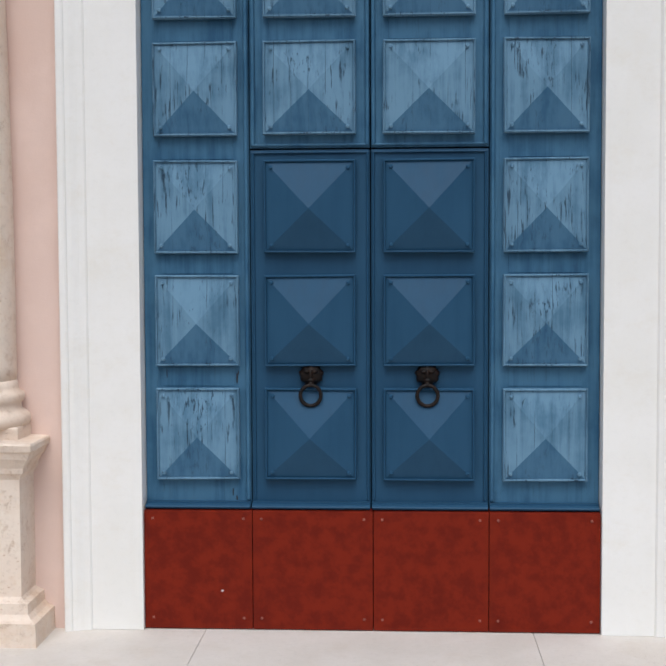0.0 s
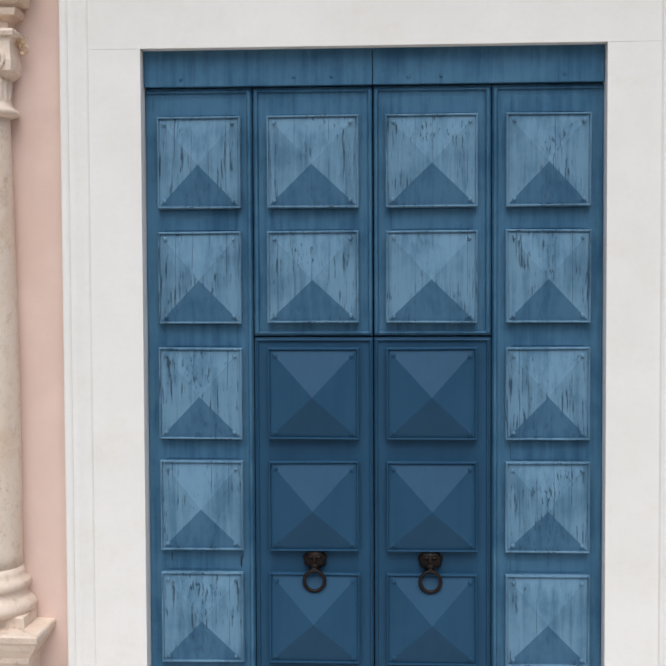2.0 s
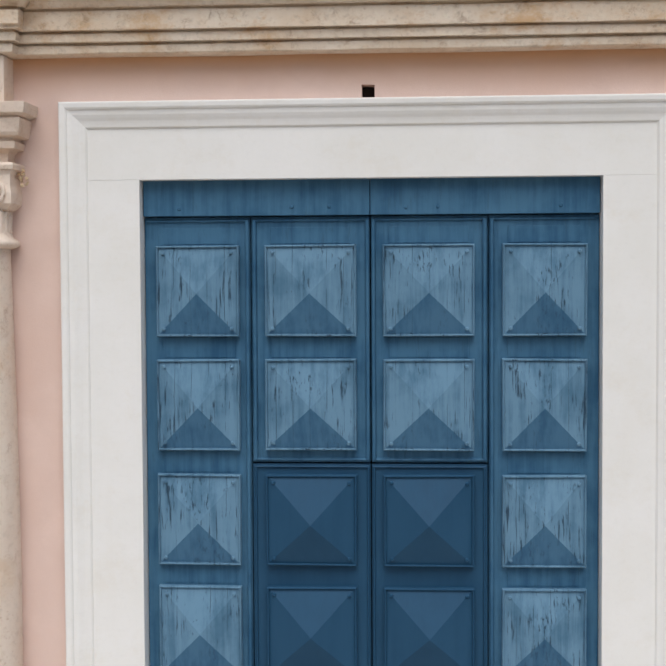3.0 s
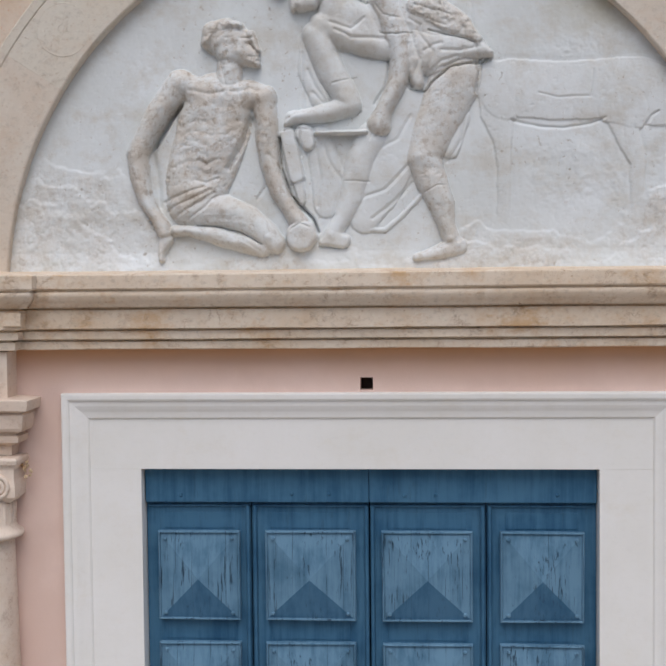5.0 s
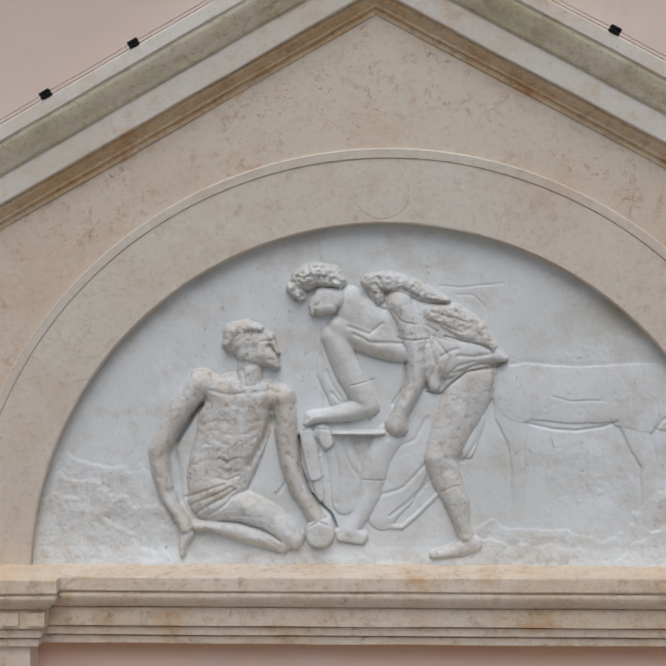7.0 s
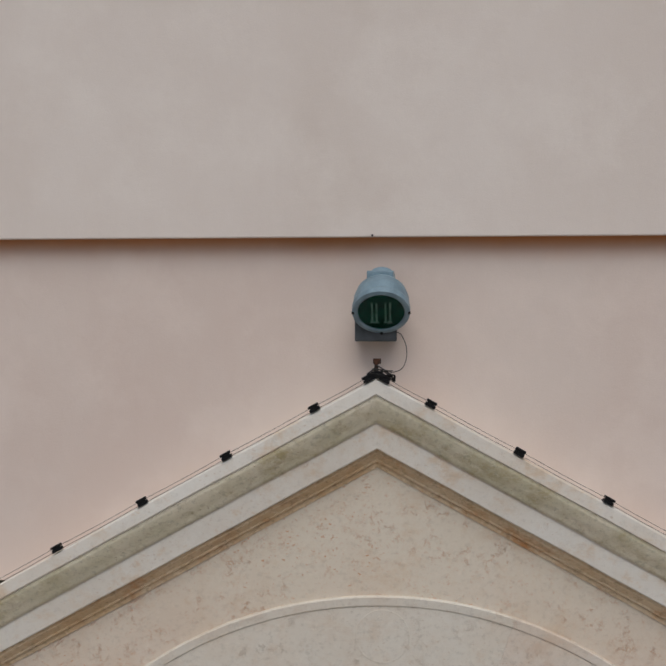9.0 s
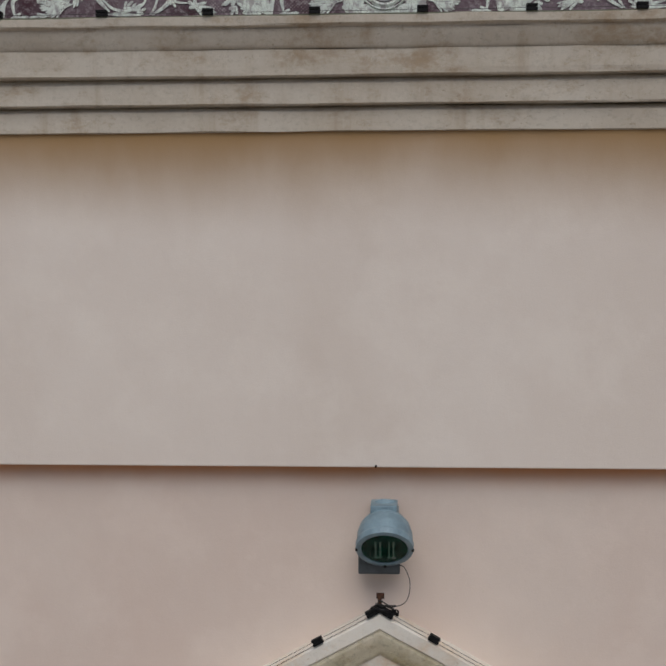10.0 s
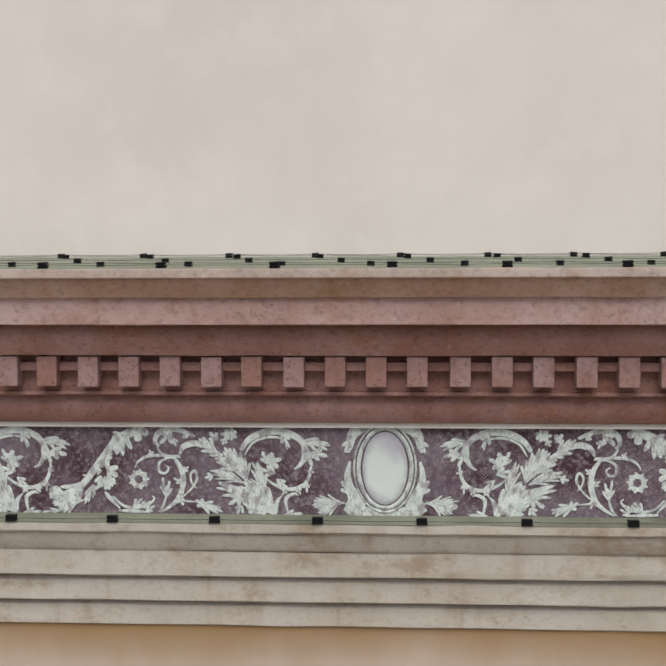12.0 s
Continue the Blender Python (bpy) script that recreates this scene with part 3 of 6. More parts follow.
for x0, x1 in ((-1.047, -0.5445), (-0.5415, 0.0125), (0.0155, 0.5415), (0.5445, 1.047)):
    plate = on_door("kick_plate", boxed(x0, x1, 0.022, 0.12, 0.004, 0.556, bevel=0.002), RED_SHEET, "rust-red painted kick plate")
    for x in (x0 + 0.04, x1 - 0.04):
        for z in (0.055, 0.52):
            screw(plate, x, 0.0195, z, RIVET, 0.7)
    if x0 < -1:
        bm = bmesh.new()
        bmesh.ops.create_icosphere(bm, subdivisions=2, radius=0.006, matrix=Matrix.Translation((-0.685, 0.0215, 0.183)) @ Matrix.Diagonal((1.1, 0.12, 0.8, 1)))
        part("chip", bm, CHIPPED, plate, "pale chip in the paint")

# splits in the weathered boards
for x, z, h, w in ((-0.617, 1.165, 0.028, 0.0035), (-0.945, 1.185, 0.024, 0.0018), (-0.640, 0.632, 0.020, 0.0022), (-0.575, 0.625, 0.024, 0.0016), (-0.622, 0.605, 0.012, 0.0035), (-0.610, 1.190, 0.012, 0.002)):
    bm = bmesh.new()
    bmesh.ops.create_icosphere(bm, subdivisions=2, radius=1.0, matrix=Matrix.Translation((x, LEAF_Y - 0.003, z)) @ Matrix.Diagonal((w, 0.0022, h, 1)))
    on_door("split", bm, DARK, "dark split in the board")

# ---- portal entablature ----
ENT = ((-0.02, 4.452), (0.20, 4.434), (0.204, 4.429), (0.203, 4.372), (0.197, 4.366), (0.186, 4.365), (0.184, 4.358), (0.193, 4.352), (0.190, 4.335), (0.172, 4.308), (0.150, 4.290), (0.148, 4.284),
       (0.120, 4.286), (0.112, 4.277), (0.128, 4.273), (0.126, 4.190), (0.120, 4.187), (0.092, 4.190), (0.090, 4.180), (0.105, 4.177), (0.103, 4.142), (0.097, 4.139), (0.068, 4.142), (0.066, 4.131), (0.083, 4.128),
       (0.080, 4.096), (0.074, 4.091), (-0.02, 4.090))
entablature = thing("portal_entablature", (0, 0, 4.08), "stained cream limestone entablature over the portal", "entablature")
for name, a, b in (("corona", 0, 6), ("cyma", 6, 12), ("upper_fascia", 12, 17), ("middle_fascia", 17, 22), ("lower_fascia", 22, 27)):
    part(name, sweep(ENT[a:b + 1], ((-2.6, 0.0), (-1.895, 0.0), (-1.895, -0.07), (-1.665, -0.07), (-1.665, 0.0), (2.6, 0.0)), wobble=0.003, step=0.06, first_index=a), LIMESTONE,
         entablature, smooth=name == "cyma").matrix_parent_inverse = Matrix.Translation((0, 0, -4.08))

# ---- pediment over the arch ----
AXIS, SLOPE = -0.014, 0.547
ARCH_X, ARCH_Z, ARCH_R, ARCH_OUT = 0.008, 4.375, 1.656, 1.988
ped = thing("pediment", (AXIS, 0, 4.45), "pink limestone pediment with an arched recess", "pediment")


def on_ped(name, bm, material, label="", smooth=False):
    ob = part(name, bm, material, ped, label, smooth)
    ob.matrix_parent_inverse = Matrix.Translation((-AXIS, 0, -4.45))
    return ob


def rake(profile):
    bm = bmesh.new()
    last = None
    for k in range(-40, 41):
        x = AXIS + k * 0.055
        ring = []
        for j, (y, z) in enumerate(profile):
            w = 0.004 * noise.noise_vector((x * 3, y * 20, z * 7)) if 0 < j < len(profile) - 1 else Vector()
            ring.append(bm.verts.new((x, y + w.y, z - SLOPE * abs(x - AXIS) + w.z)))
        if last:
            for j in range(len(ring) - 1):
                bm.faces.new((last[j], ring[j], ring[j + 1], last[j + 1]))
        last = ring
    return bm


on_ped("raking_fillet", rake(((0.03, 7.372), (-0.195, 7.394), (-0.208, 7.391), (-0.213, 7.385), (-0.213, 7.324), (-0.205, 7.316), (-0.15, 7.312))), RAKE_STONE, "stained cream raking edge")
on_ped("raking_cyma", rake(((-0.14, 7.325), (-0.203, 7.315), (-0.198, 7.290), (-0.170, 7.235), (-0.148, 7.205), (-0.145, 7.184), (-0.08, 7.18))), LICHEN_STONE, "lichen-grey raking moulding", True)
on_ped("raking_fascia", rake(((-0.08, 7.19), (-0.140, 7.183), (-0.137, 7.178), (-0.128, 7.066), (-0.124, 7.060), (-0.06, 7.056))), RAKE_STONE, "cream raking fascia")
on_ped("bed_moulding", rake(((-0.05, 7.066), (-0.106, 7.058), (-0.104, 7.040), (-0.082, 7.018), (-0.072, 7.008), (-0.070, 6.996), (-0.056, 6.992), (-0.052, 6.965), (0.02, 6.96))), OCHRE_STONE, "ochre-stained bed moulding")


def arc_points(r, count=96):
    return [(ARCH_X + r * math.cos(math.pi * k / count), ARCH_Z + r * math.sin(math.pi * k / count)) for k in range(count + 1)]


def arch_ring(layers, start=0.0, end=180.0, count=96):
    """A stretch of arch swept through (radius, y) points, from start to end in degrees."""
    bm = bmesh.new()
    first = last = None
    for k in range(count + 1):
        a = radians(start + (end - start) * k / count)
        ring = []
        for j, (r, y) in enumerate(layers):
            w = 0.0022 * noise.noise(Vector((4.0 * a, 3.1 * j, 0.0))) if 0 < j < len(layers) - 1 else 0.0
            ring.append(bm.verts.new((ARCH_X + (r + w) * math.cos(a), y + w, ARCH_Z + (r + w) * math.sin(a))))
        if last:
            for j in range(len(ring) - 1):
                bm.faces.new((last[j], ring[j], ring[j + 1], last[j + 1]))
        first = first or ring
        last = ring
    bm.faces.new(first), bm.faces.new(last)
    return bm


# the arch is cut from three stones, the middle one paler
ARCHIVOLT = ((ARCH_R - 0.007, 0.05), (ARCH_R - 0.006, -0.055), (ARCH_R, -0.060), (ARCH_OUT - 0.052, -0.060), (ARCH_OUT - 0.050, -0.0588), (ARCH_OUT - 0.046, -0.0588),
             (ARCH_OUT - 0.043, -0.065), (ARCH_OUT - 0.006, -0.067), (ARCH_OUT, -0.06), (ARCH_OUT, 0.0))
for start, end, material, label in ((0.0, 71.98, ARCH_PINK, "rosy arch stone"), (72.0, 146.98, ARCH_STONE, "pale middle arch stone"), (147.0, 180.0, ARCH_PINK, "rosy arch stone")):
    on_ped("archivolt", arch_ring(ARCHIVOLT, start, end, 48), material, label)


def tympanum():
    """The flat stone field between the arch and the raking cornice."""
    bm = bmesh.new()
    inner = arc_points(ARCH_OUT - 0.01)
    outer = []
    for x, z in inner:
        # straight up to the cornice, or out to the side
        outer.append((x, 7.0 - SLOPE * abs(x - AXIS)))
    front = [(bm.verts.new((x, -0.045, z)), bm.verts.new((u, -0.045, w))) for (x, z), (u, w) in zip(inner, outer)]
    for (a, b), (c, d) in zip(front, front[1:]):
        bm.faces.new((a, b, d, c))
    for s in (-1, 1):
        x0, x1 = AXIS + s * (ARCH_OUT - 0.01), AXIS + s * 2.2
        bm.faces.new([bm.verts.new(v) for v in ((x0, -0.045, 4.44), (x1, -0.045, 4.44), (x1, -0.045, 7.0 - SLOPE * 2.2), (x0, -0.045, 7.0 - SLOPE * (ARCH_OUT - 0.01)))])
    bmesh.ops.remove_doubles(bm, verts=bm.verts, dist=0.0005)
    bmesh.ops.solidify(bm, geom=list(bm.faces), thickness=0.05)
    return bm


on_ped("tympanum", tympanum(), TYMPANUM, "pitted pink limestone field")

# ---- carved relief in the arch ----
class Carving:
    """A carved slab as a field of depths over x and z: each layer's limbs grow together, and later layers lie over earlier ones."""

    def __init__(self, x0, x1, z0, z1, step):
        self.nx, self.nz = int((x1 - x0) / step), int((z1 - z0) / step)
        self.x, self.z = np.meshgrid(np.linspace(x0, x1, self.nx), np.linspace(z0, z1, self.nz))
        self.depth, self.wear, self.layer = np.zeros_like(self.x), np.zeros_like(self.x), np.full_like(self.x, -1.0)
        self.rng = np.random.RandomState(7)
        # outlines waver a little, as hand-cut edges do
        self.u, self.w = self.x + 0.007 * self.cloud(0.11, 3), self.z + 0.007 * self.cloud(0.11, 3)
        self.curls, self.pits = np.abs(self.cloud(0.026, 2)), self.cloud(0.016, 3)

    def cloud(self, size, octaves=3):
        """Smooth value noise from -1 to 1 with features of the given size."""
        total, weight = np.zeros_like(self.x), 0.0
        for o in range(octaves):
            s = size / 2 ** o
            u, w = (self.x - self.x.min()) / s, (self.z - self.z.min()) / s
            grid = self.rng.uniform(-1, 1, (int(w.max()) + 3, int(u.max()) + 3))
            i, j = u.astype(int), w.astype(int)
            a, b = u - i, w - j
            a, b = a * a * (3 - 2 * a), b * b * (3 - 2 * b)
            total += 0.55 ** o * ((grid[j, i] * (1 - a) + grid[j, i + 1] * a) * (1 - b) + (grid[j + 1, i] * (1 - a) + grid[j + 1, i + 1] * a) * b)
            weight += 0.55 ** o
        return total / weight

    def limb(self, line, high, flat=2.2, grow=0.018):
        """A rounded limb through (point, radius) pairs, standing high over the slab and growing into its layer."""
        chain = np.full_like(self.x, -9.0)
        for (a, ra), (b, rb) in zip(line, line[1:]):
            dx, dz = b[0] - a[0], b[1] - a[1]
            t = np.clip(((self.u - a[0]) * dx + (self.w - a[1]) * dz) / max(dx * dx + dz * dz, 1e-9), 0, 1)
            r = ra + (rb - ra) * t
            d = np.hypot(self.u - a[0] - t * dx, self.w - a[1] - t * dz) / r
            h = np.where(d < 1, high * np.clip(1 - np.clip(d, 0, 1) ** flat, 0, 1) ** 0.62, (1 - d) * r * 4)
            chain = np.maximum(chain, h)
        k = np.clip(0.5 + 0.5 * (chain - self.layer) / grow, 0, 1)
        self.layer = np.maximum(self.layer, -1) * (1 - k) + chain * k + grow * k * (1 - k)
        return self

    def lay(self, worn=0.0, hair=0.0):
        """Lays the layer over the slab; worn: how far its skin has weathered, hair: how deep its curls are cut."""
        on = (self.layer > 0.004) & (self.layer > self.depth)
        h = self.layer + hair * (0.5 - 2.2 * self.curls)
        self.depth = np.where(on, np.maximum(h, self.depth * 0.5), self.depth)
        self.wear = np.where(on, worn, self.wear)
        # the ground is sunk a little along each outline
        self.depth -= np.where(on, 0, 0.0035 * np.exp(np.minimum(self.layer, 0) / 0.030) * min(1, self.layer.max() / 0.03))
        self.layer = np.full_like(self.x, -1.0)
        return self

    def cut(self, line, r, deep, waver=True):
        """A groove through points."""
        u, w = (self.u, self.w) if waver else (self.x, self.z)
        best = np.full_like(self.x, 9.0)
        for a, b in zip(line, line[1:]):
            dx, dz = b[0] - a[0], b[1] - a[1]
            t = np.clip(((u - a[0]) * dx + (w - a[1]) * dz) / max(dx * dx + dz * dz, 1e-9), 0, 1)
            best = np.minimum(best, np.hypot(u - a[0] - t * dx, w - a[1] - t * dz))
        self.depth = self.depth - deep * np.exp(-((best / r) ** 2))
        return self

    def swell(self, at, rx, rz, high):
        """A soft bulge or hollow."""
        self.depth = self.depth + high * np.exp(-(((self.u - at[0]) / rx) ** 2 + ((self.w - at[1]) / rz) ** 2))
        return self

    def mesh(self, name, y):
        data = bpy.data.meshes.new(name)
        co = np.stack([self.x, y - self.depth, self.z], -1).reshape(-1, 3)
        i = np.arange(self.nx * self.nz).reshape(self.nz, self.nx)
        quads = np.stack([i[:-1, :-1], i[:-1, 1:], i[1:, 1:], i[1:, :-1]], -1).reshape(-1, 4)
        data.from_pydata(co.tolist(), [], quads.tolist())
        data.polygons.foreach_set("use_smooth", np.ones(len(quads), bool))
        data.attributes.new("weathering", "FLOAT", "POINT").data.foreach_set("value", self.wear.ravel().astype(np.float32))
        data.update()
        return data


carve = Carving(-1.66, 1.66, 4.42, 6.05, 0.0042)
# broken rock in ledges: at one side, along the foot and under the horse
def smooth_step(v):
    v = np.clip(v, 0, 1)
    return v * v * (3 - 2 * v)


rock, crag, broken = carve.cloud(0.30, 4), carve.cloud(0.11, 4), carve.cloud(0.045, 4)
shore = np.interp(carve.x, (-1.66, -1.42, -1.25, -1.02, -0.85, -0.30, 0.30, 0.50, 0.80, 1.20, 1.66), (5.02, 4.98, 4.90, 4.88, 4.62, 4.52, 4.53, 4.70, 4.66, 4.72, 4.80))
lift = (shore - carve.z) / 0.30 + 0.55 * rock + 0.22 * crag
for start, high in ((0.0, 0.006), (0.42, 0.007), (0.85, 0.008)):
    carve.depth += high * smooth_step((lift - start) / 0.10) * (0.8 + 0.3 * crag)
inside = smooth_step(lift / 0.3)
carve.depth += inside * (0.004 * crag + 0.0035 * broken)
foot = np.clip((4.53 - carve.z) / 0.08, 0, 1)
carve.depth += foot * (0.014 + 0.012 * crag)
carve.wear += 0.45 * inside * np.clip(0.6 + rock, 0, 1)
# faint rock and growth between the horse's legs and over its back
faint = smooth_step((carve.x - 0.66) / 0.12) * smooth_step((5.06 - carve.z) / 0.1) * smooth_step((carve.z - 4.68) / 0.1)
bush = np.exp(-(((carve.x - 0.93) / 0.16) ** 2 + ((carve.z - 5.43) / 0.07) ** 2))
carve.depth += faint * (0.004 * crag + 0.004 * np.abs(broken) + 0.003 * rock) + bush * 0.007 * np.abs(broken)
# horse in low relief, its back swayed, its legs sinking into the rock
ground = carve.depth.copy()
carve.limb((((0.583, 5.284), 0.097), ((0.656, 5.249), 0.143), ((0.854, 5.233), 0.140), ((1.060, 5.239), 0.147), ((1.200, 5.233), 0.163), ((1.312, 5.199), 0.147)), 0.011, 2.0, 0.02)
carve.limb((((0.556, 5.273), 0.066), ((0.594, 5.144), 0.085), ((0.618, 5.030), 0.052), ((0.627, 4.896), 0.035), ((0.621, 4.668), 0.033)), 0.009, 2.0, 0.02)
carve.limb((((1.154, 5.136), 0.109), ((1.172, 5.022), 0.062), ((1.221, 4.908), 0.039), ((1.214, 4.662), 0.035)), 0.009, 2.0, 0.02).lay(0.1)
fade = smooth_step((carve.z - 4.68 - 0.05 * crag) / 0.12)
carve.depth = ground * (1 - fade) + carve.depth * fade
carve.cut(((0.656, 5.105), (0.779, 5.077), (0.891, 5.071), (1.023, 5.089), (1.069, 5.107)), 0.006, 0.008)
carve.cut(((0.779, 5.224), (0.854, 5.208), (1.011, 5.209), (1.019, 5.326)), 0.004, 0.0045)
carve.cut(((1.256, 5.078), (1.277, 5.115), (1.306, 5.133)), 0.006, 0.008).swell((0.656, 5.257), 0.05, 0.09, 0.004).swell((1.172, 5.267), 0.09, 0.09, 0.005)
# blown cloak over the horse's neck
carve.limb((((0.290, 5.751), 0.019), ((0.422, 5.744), 0.017), ((0.573, 5.771), 0.010)), 0.004).limb((((0.318, 5.697), 0.019), ((0.403, 5.677), 0.027), ((0.478, 5.652), 0.019)), 0.0035).lay(0.1)
carve.cut(((0.271, 5.740), (0.365, 5.730), (0.554, 5.749)), 0.004, 0.004).cut(((0.346, 5.697), (0.422, 5.691), (0.488, 5.628), (0.496, 5.411)), 0.005, 0.004)
# drapery behind and between the legs
carve.limb((((-0.263, 5.500), 0.023), ((-0.256, 5.348), 0.047), ((-0.202, 5.222), 0.050)), 0.011)
carve.limb((((-0.204, 5.031), 0.066), ((-0.173, 4.867), 0.081), ((-0.178, 4.733), 0.058)), 0.012)
carve.limb((((0.200, 5.169), 0.097), ((0.132, 4.998), 0.128), ((0.045, 4.807), 0.120), ((-0.005, 4.673), 0.070)), 0.015, 3.0)
carve.limb((((0.438, 5.127), 0.043), ((0.384, 4.976), 0.039)), 0.014).lay(0.05)
carve.limb((((-0.028, 4.623), 0.012), ((0.091, 4.622), 0.012), ((0.178, 4.698), 0.012), ((0.294, 4.824), 0.010)), 0.0095).lay(0.05)
for line in (((-0.253, 5.348), (-0.219, 5.271), (-0.173, 5.209)), ((-0.231, 5.248), (-0.200, 5.213), (-0.169, 5.193)), ((-0.277, 5.424), (-0.280, 5.176)), ((-0.190, 5.031), (-0.157, 4.925), (-0.109, 4.851)), ((-0.223, 5.002), (-0.204, 4.868), (-0.216, 4.733)), ((-0.155, 5.040), (-0.118, 4.963)),
             ((0.084, 4.998), (0.152, 5.036), (0.210, 5.130)), ((-0.004, 4.769), (0.093, 4.807), (0.199, 4.921)), ((0.034, 4.673), (0.131, 4.749), (0.246, 4.872)), ((0.448, 5.146), (0.438, 5.032), (0.371, 4.928)), ((-0.488, 4.774), (-0.428, 4.870), (-0.446, 5.005))):
    carve.cut(line, 0.008, 0.006)
# standing figure, bending forward: far leg first
carve.limb((((0.027, 5.037), 0.070), ((-0.018, 4.946), 0.064), ((-0.046, 4.847), 0.062), ((-0.058, 4.770), 0.056), ((-0.105, 4.674), 0.039), ((-0.148, 4.607), 0.039)), 0.034)
carve.limb((((-0.195, 4.569), 0.017), ((-0.156, 4.586), 0.039), ((-0.098, 4.574), 0.031)), 0.030, 4.0).lay(0.1)
carve.cut(((-0.092, 4.847), (0.022, 4.842)), 0.003, 0.006).swell((-0.037, 4.923), 0.025, 0.06, 0.006).swell((-0.077, 4.751), 0.02, 0.05, 0.005)
# near leg: full thigh, knee, calf, heel and toes
carve.limb((((0.416, 5.313), 0.120), ((0.366, 5.185), 0.109), ((0.305, 5.053), 0.093), ((0.266, 4.948), 0.076), ((0.300, 4.833), 0.070), ((0.345, 4.737), 0.060), ((0.367, 4.641), 0.039), ((0.386, 4.583), 0.039)), 0.050)
carve.limb((((0.416, 4.543), 0.045), ((0.321, 4.517), 0.033), ((0.231, 4.498), 0.019)), 0.042, 3.0).lay(0.55)
carve.swell((0.258, 4.948), 0.030, 0.034, 0.009).swell((0.304, 4.891), 0.03, 0.016, -0.005).swell((0.353, 4.766), 0.028, 0.05, 0.006).swell((0.343, 5.167), 0.03, 0.09, 0.006).swell((0.404, 5.147), 0.02, 0.10, -0.006)
carve.cut(((0.269, 4.790), (0.322, 4.820), (0.364, 4.819)), 0.003, 0.006).cut(((0.388, 4.564), (0.340, 4.541), (0.283, 4.536)), 0.005, 0.005)
# trunk, neck and tunic
carve.limb((((-0.149, 5.669), 0.070), ((-0.108, 5.600), 0.101), ((0.003, 5.548), 0.120), ((0.127, 5.595), 0.120), ((0.270, 5.543), 0.120), ((0.383, 5.473), 0.105)), 0.050)
carve.limb((((-0.199, 5.552), 0.047), ((-0.074, 5.493), 0.070), ((0.040, 5.464), 0.078), ((0.107, 5.446), 0.066)), 0.048, 2.0, 0.03)
carve.limb((((-0.216, 5.503), 0.062), ((-0.186, 5.423), 0.066), ((-0.141, 5.327), 0.064), ((-0.084, 5.230), 0.058), ((-0.066, 5.184), 0.052), ((-0.154, 5.159), 0.047), ((-0.255, 5.141), 0.035), ((-0.324, 5.134), 0.033), ((-0.344, 5.108), 0.019)), 0.050, 2.0, 0.02).lay(0.2)
carve.limb((((0.231, 5.434), 0.101), ((0.326, 5.414), 0.112), ((0.411, 5.440), 0.093), ((0.496, 5.429), 0.054), ((0.564, 5.402), 0.017)), 0.056, 3.0)
carve.limb((((0.227, 5.358), 0.043), ((0.245, 5.278), 0.027)), 0.050, 3.0, 0.03).lay(0.3)
carve.swell((-0.084, 5.493), 0.05, 0.03, 0.006).swell((0.011, 5.448), 0.05, 0.025, 0.007).swell((-0.032, 5.549), 0.03, 0.03, -0.005)
for line in (((-0.151, 5.551), (-0.055, 5.515), (0.003, 5.567)), ((-0.128, 5.517), (-0.055, 5.481), (0.098, 5.475)), ((0.212, 5.491), (0.249, 5.377), (0.211, 5.264)), ((0.250, 5.487), (0.307, 5.414), (0.287, 5.319)), ((0.299, 5.327), (0.348, 5.371), (0.420, 5.389)), ((0.325, 5.338), (0.382, 5.356), (0.420, 5.370)),
             ((0.289, 5.603), (0.365, 5.560), (0.431, 5.548)), ((0.203, 5.558), (0.250, 5.529), (0.231, 5.453)), ((0.345, 5.421), (0.421, 5.412), (0.515, 5.429)), ((0.444, 5.497), (0.496, 5.448), (0.515, 5.372)), ((0.269, 5.415), (0.307, 5.442), (0.345, 5.451))):
    carve.cut(line, 0.007, 0.007)
carve.cut(((0.211, 5.248), (0.277, 5.240), (0.306, 5.281), (0.386, 5.344), (0.534, 5.364), (0.576, 5.402)), 0.005, 0.022).cut(((0.500, 5.373), (0.519, 5.325), (0.499, 5.231)), 0.006, 0.014)
# rolled cloak across shoulder and back
carve.limb((((-0.053, 5.758), 0.039), ((0.033, 5.760), 0.048), ((0.119, 5.735), 0.050), ((0.204, 5.703), 0.039), ((0.299, 5.671), 0.016)), 0.058, 4.0, 0.03).lay(0.6, 0.007)
carve.limb((((0.232, 5.612), 0.050), ((0.327, 5.584), 0.070), ((0.421, 5.525), 0.066), ((0.506, 5.463), 0.027)), 0.060, 4.0, 0.03).lay(0.6, 0.006)
carve.limb((((-0.038, 5.746), 0.039), ((-0.011, 5.685), 0.033)), 0.054).lay(0.7, 0.012)
carve.cut(((0.100, 5.721), (0.185, 5.685), (0.308, 5.660)), 0.004, 0.014).cut(((0.288, 5.509), (0.383, 5.484), (0.497, 5.452)), 0.004, 0.014).cut(((-0.019, 5.651), (0.011, 5.632), (0.042, 5.654)), 0.005, 0.014)
carve.cut(((0.232, 5.623), (0.308, 5.594), (0.384, 5.573)), 0.005, 0.006).cut(((0.203, 5.596), (0.289, 5.556), (0.364, 5.526)), 0.005, 0.006)
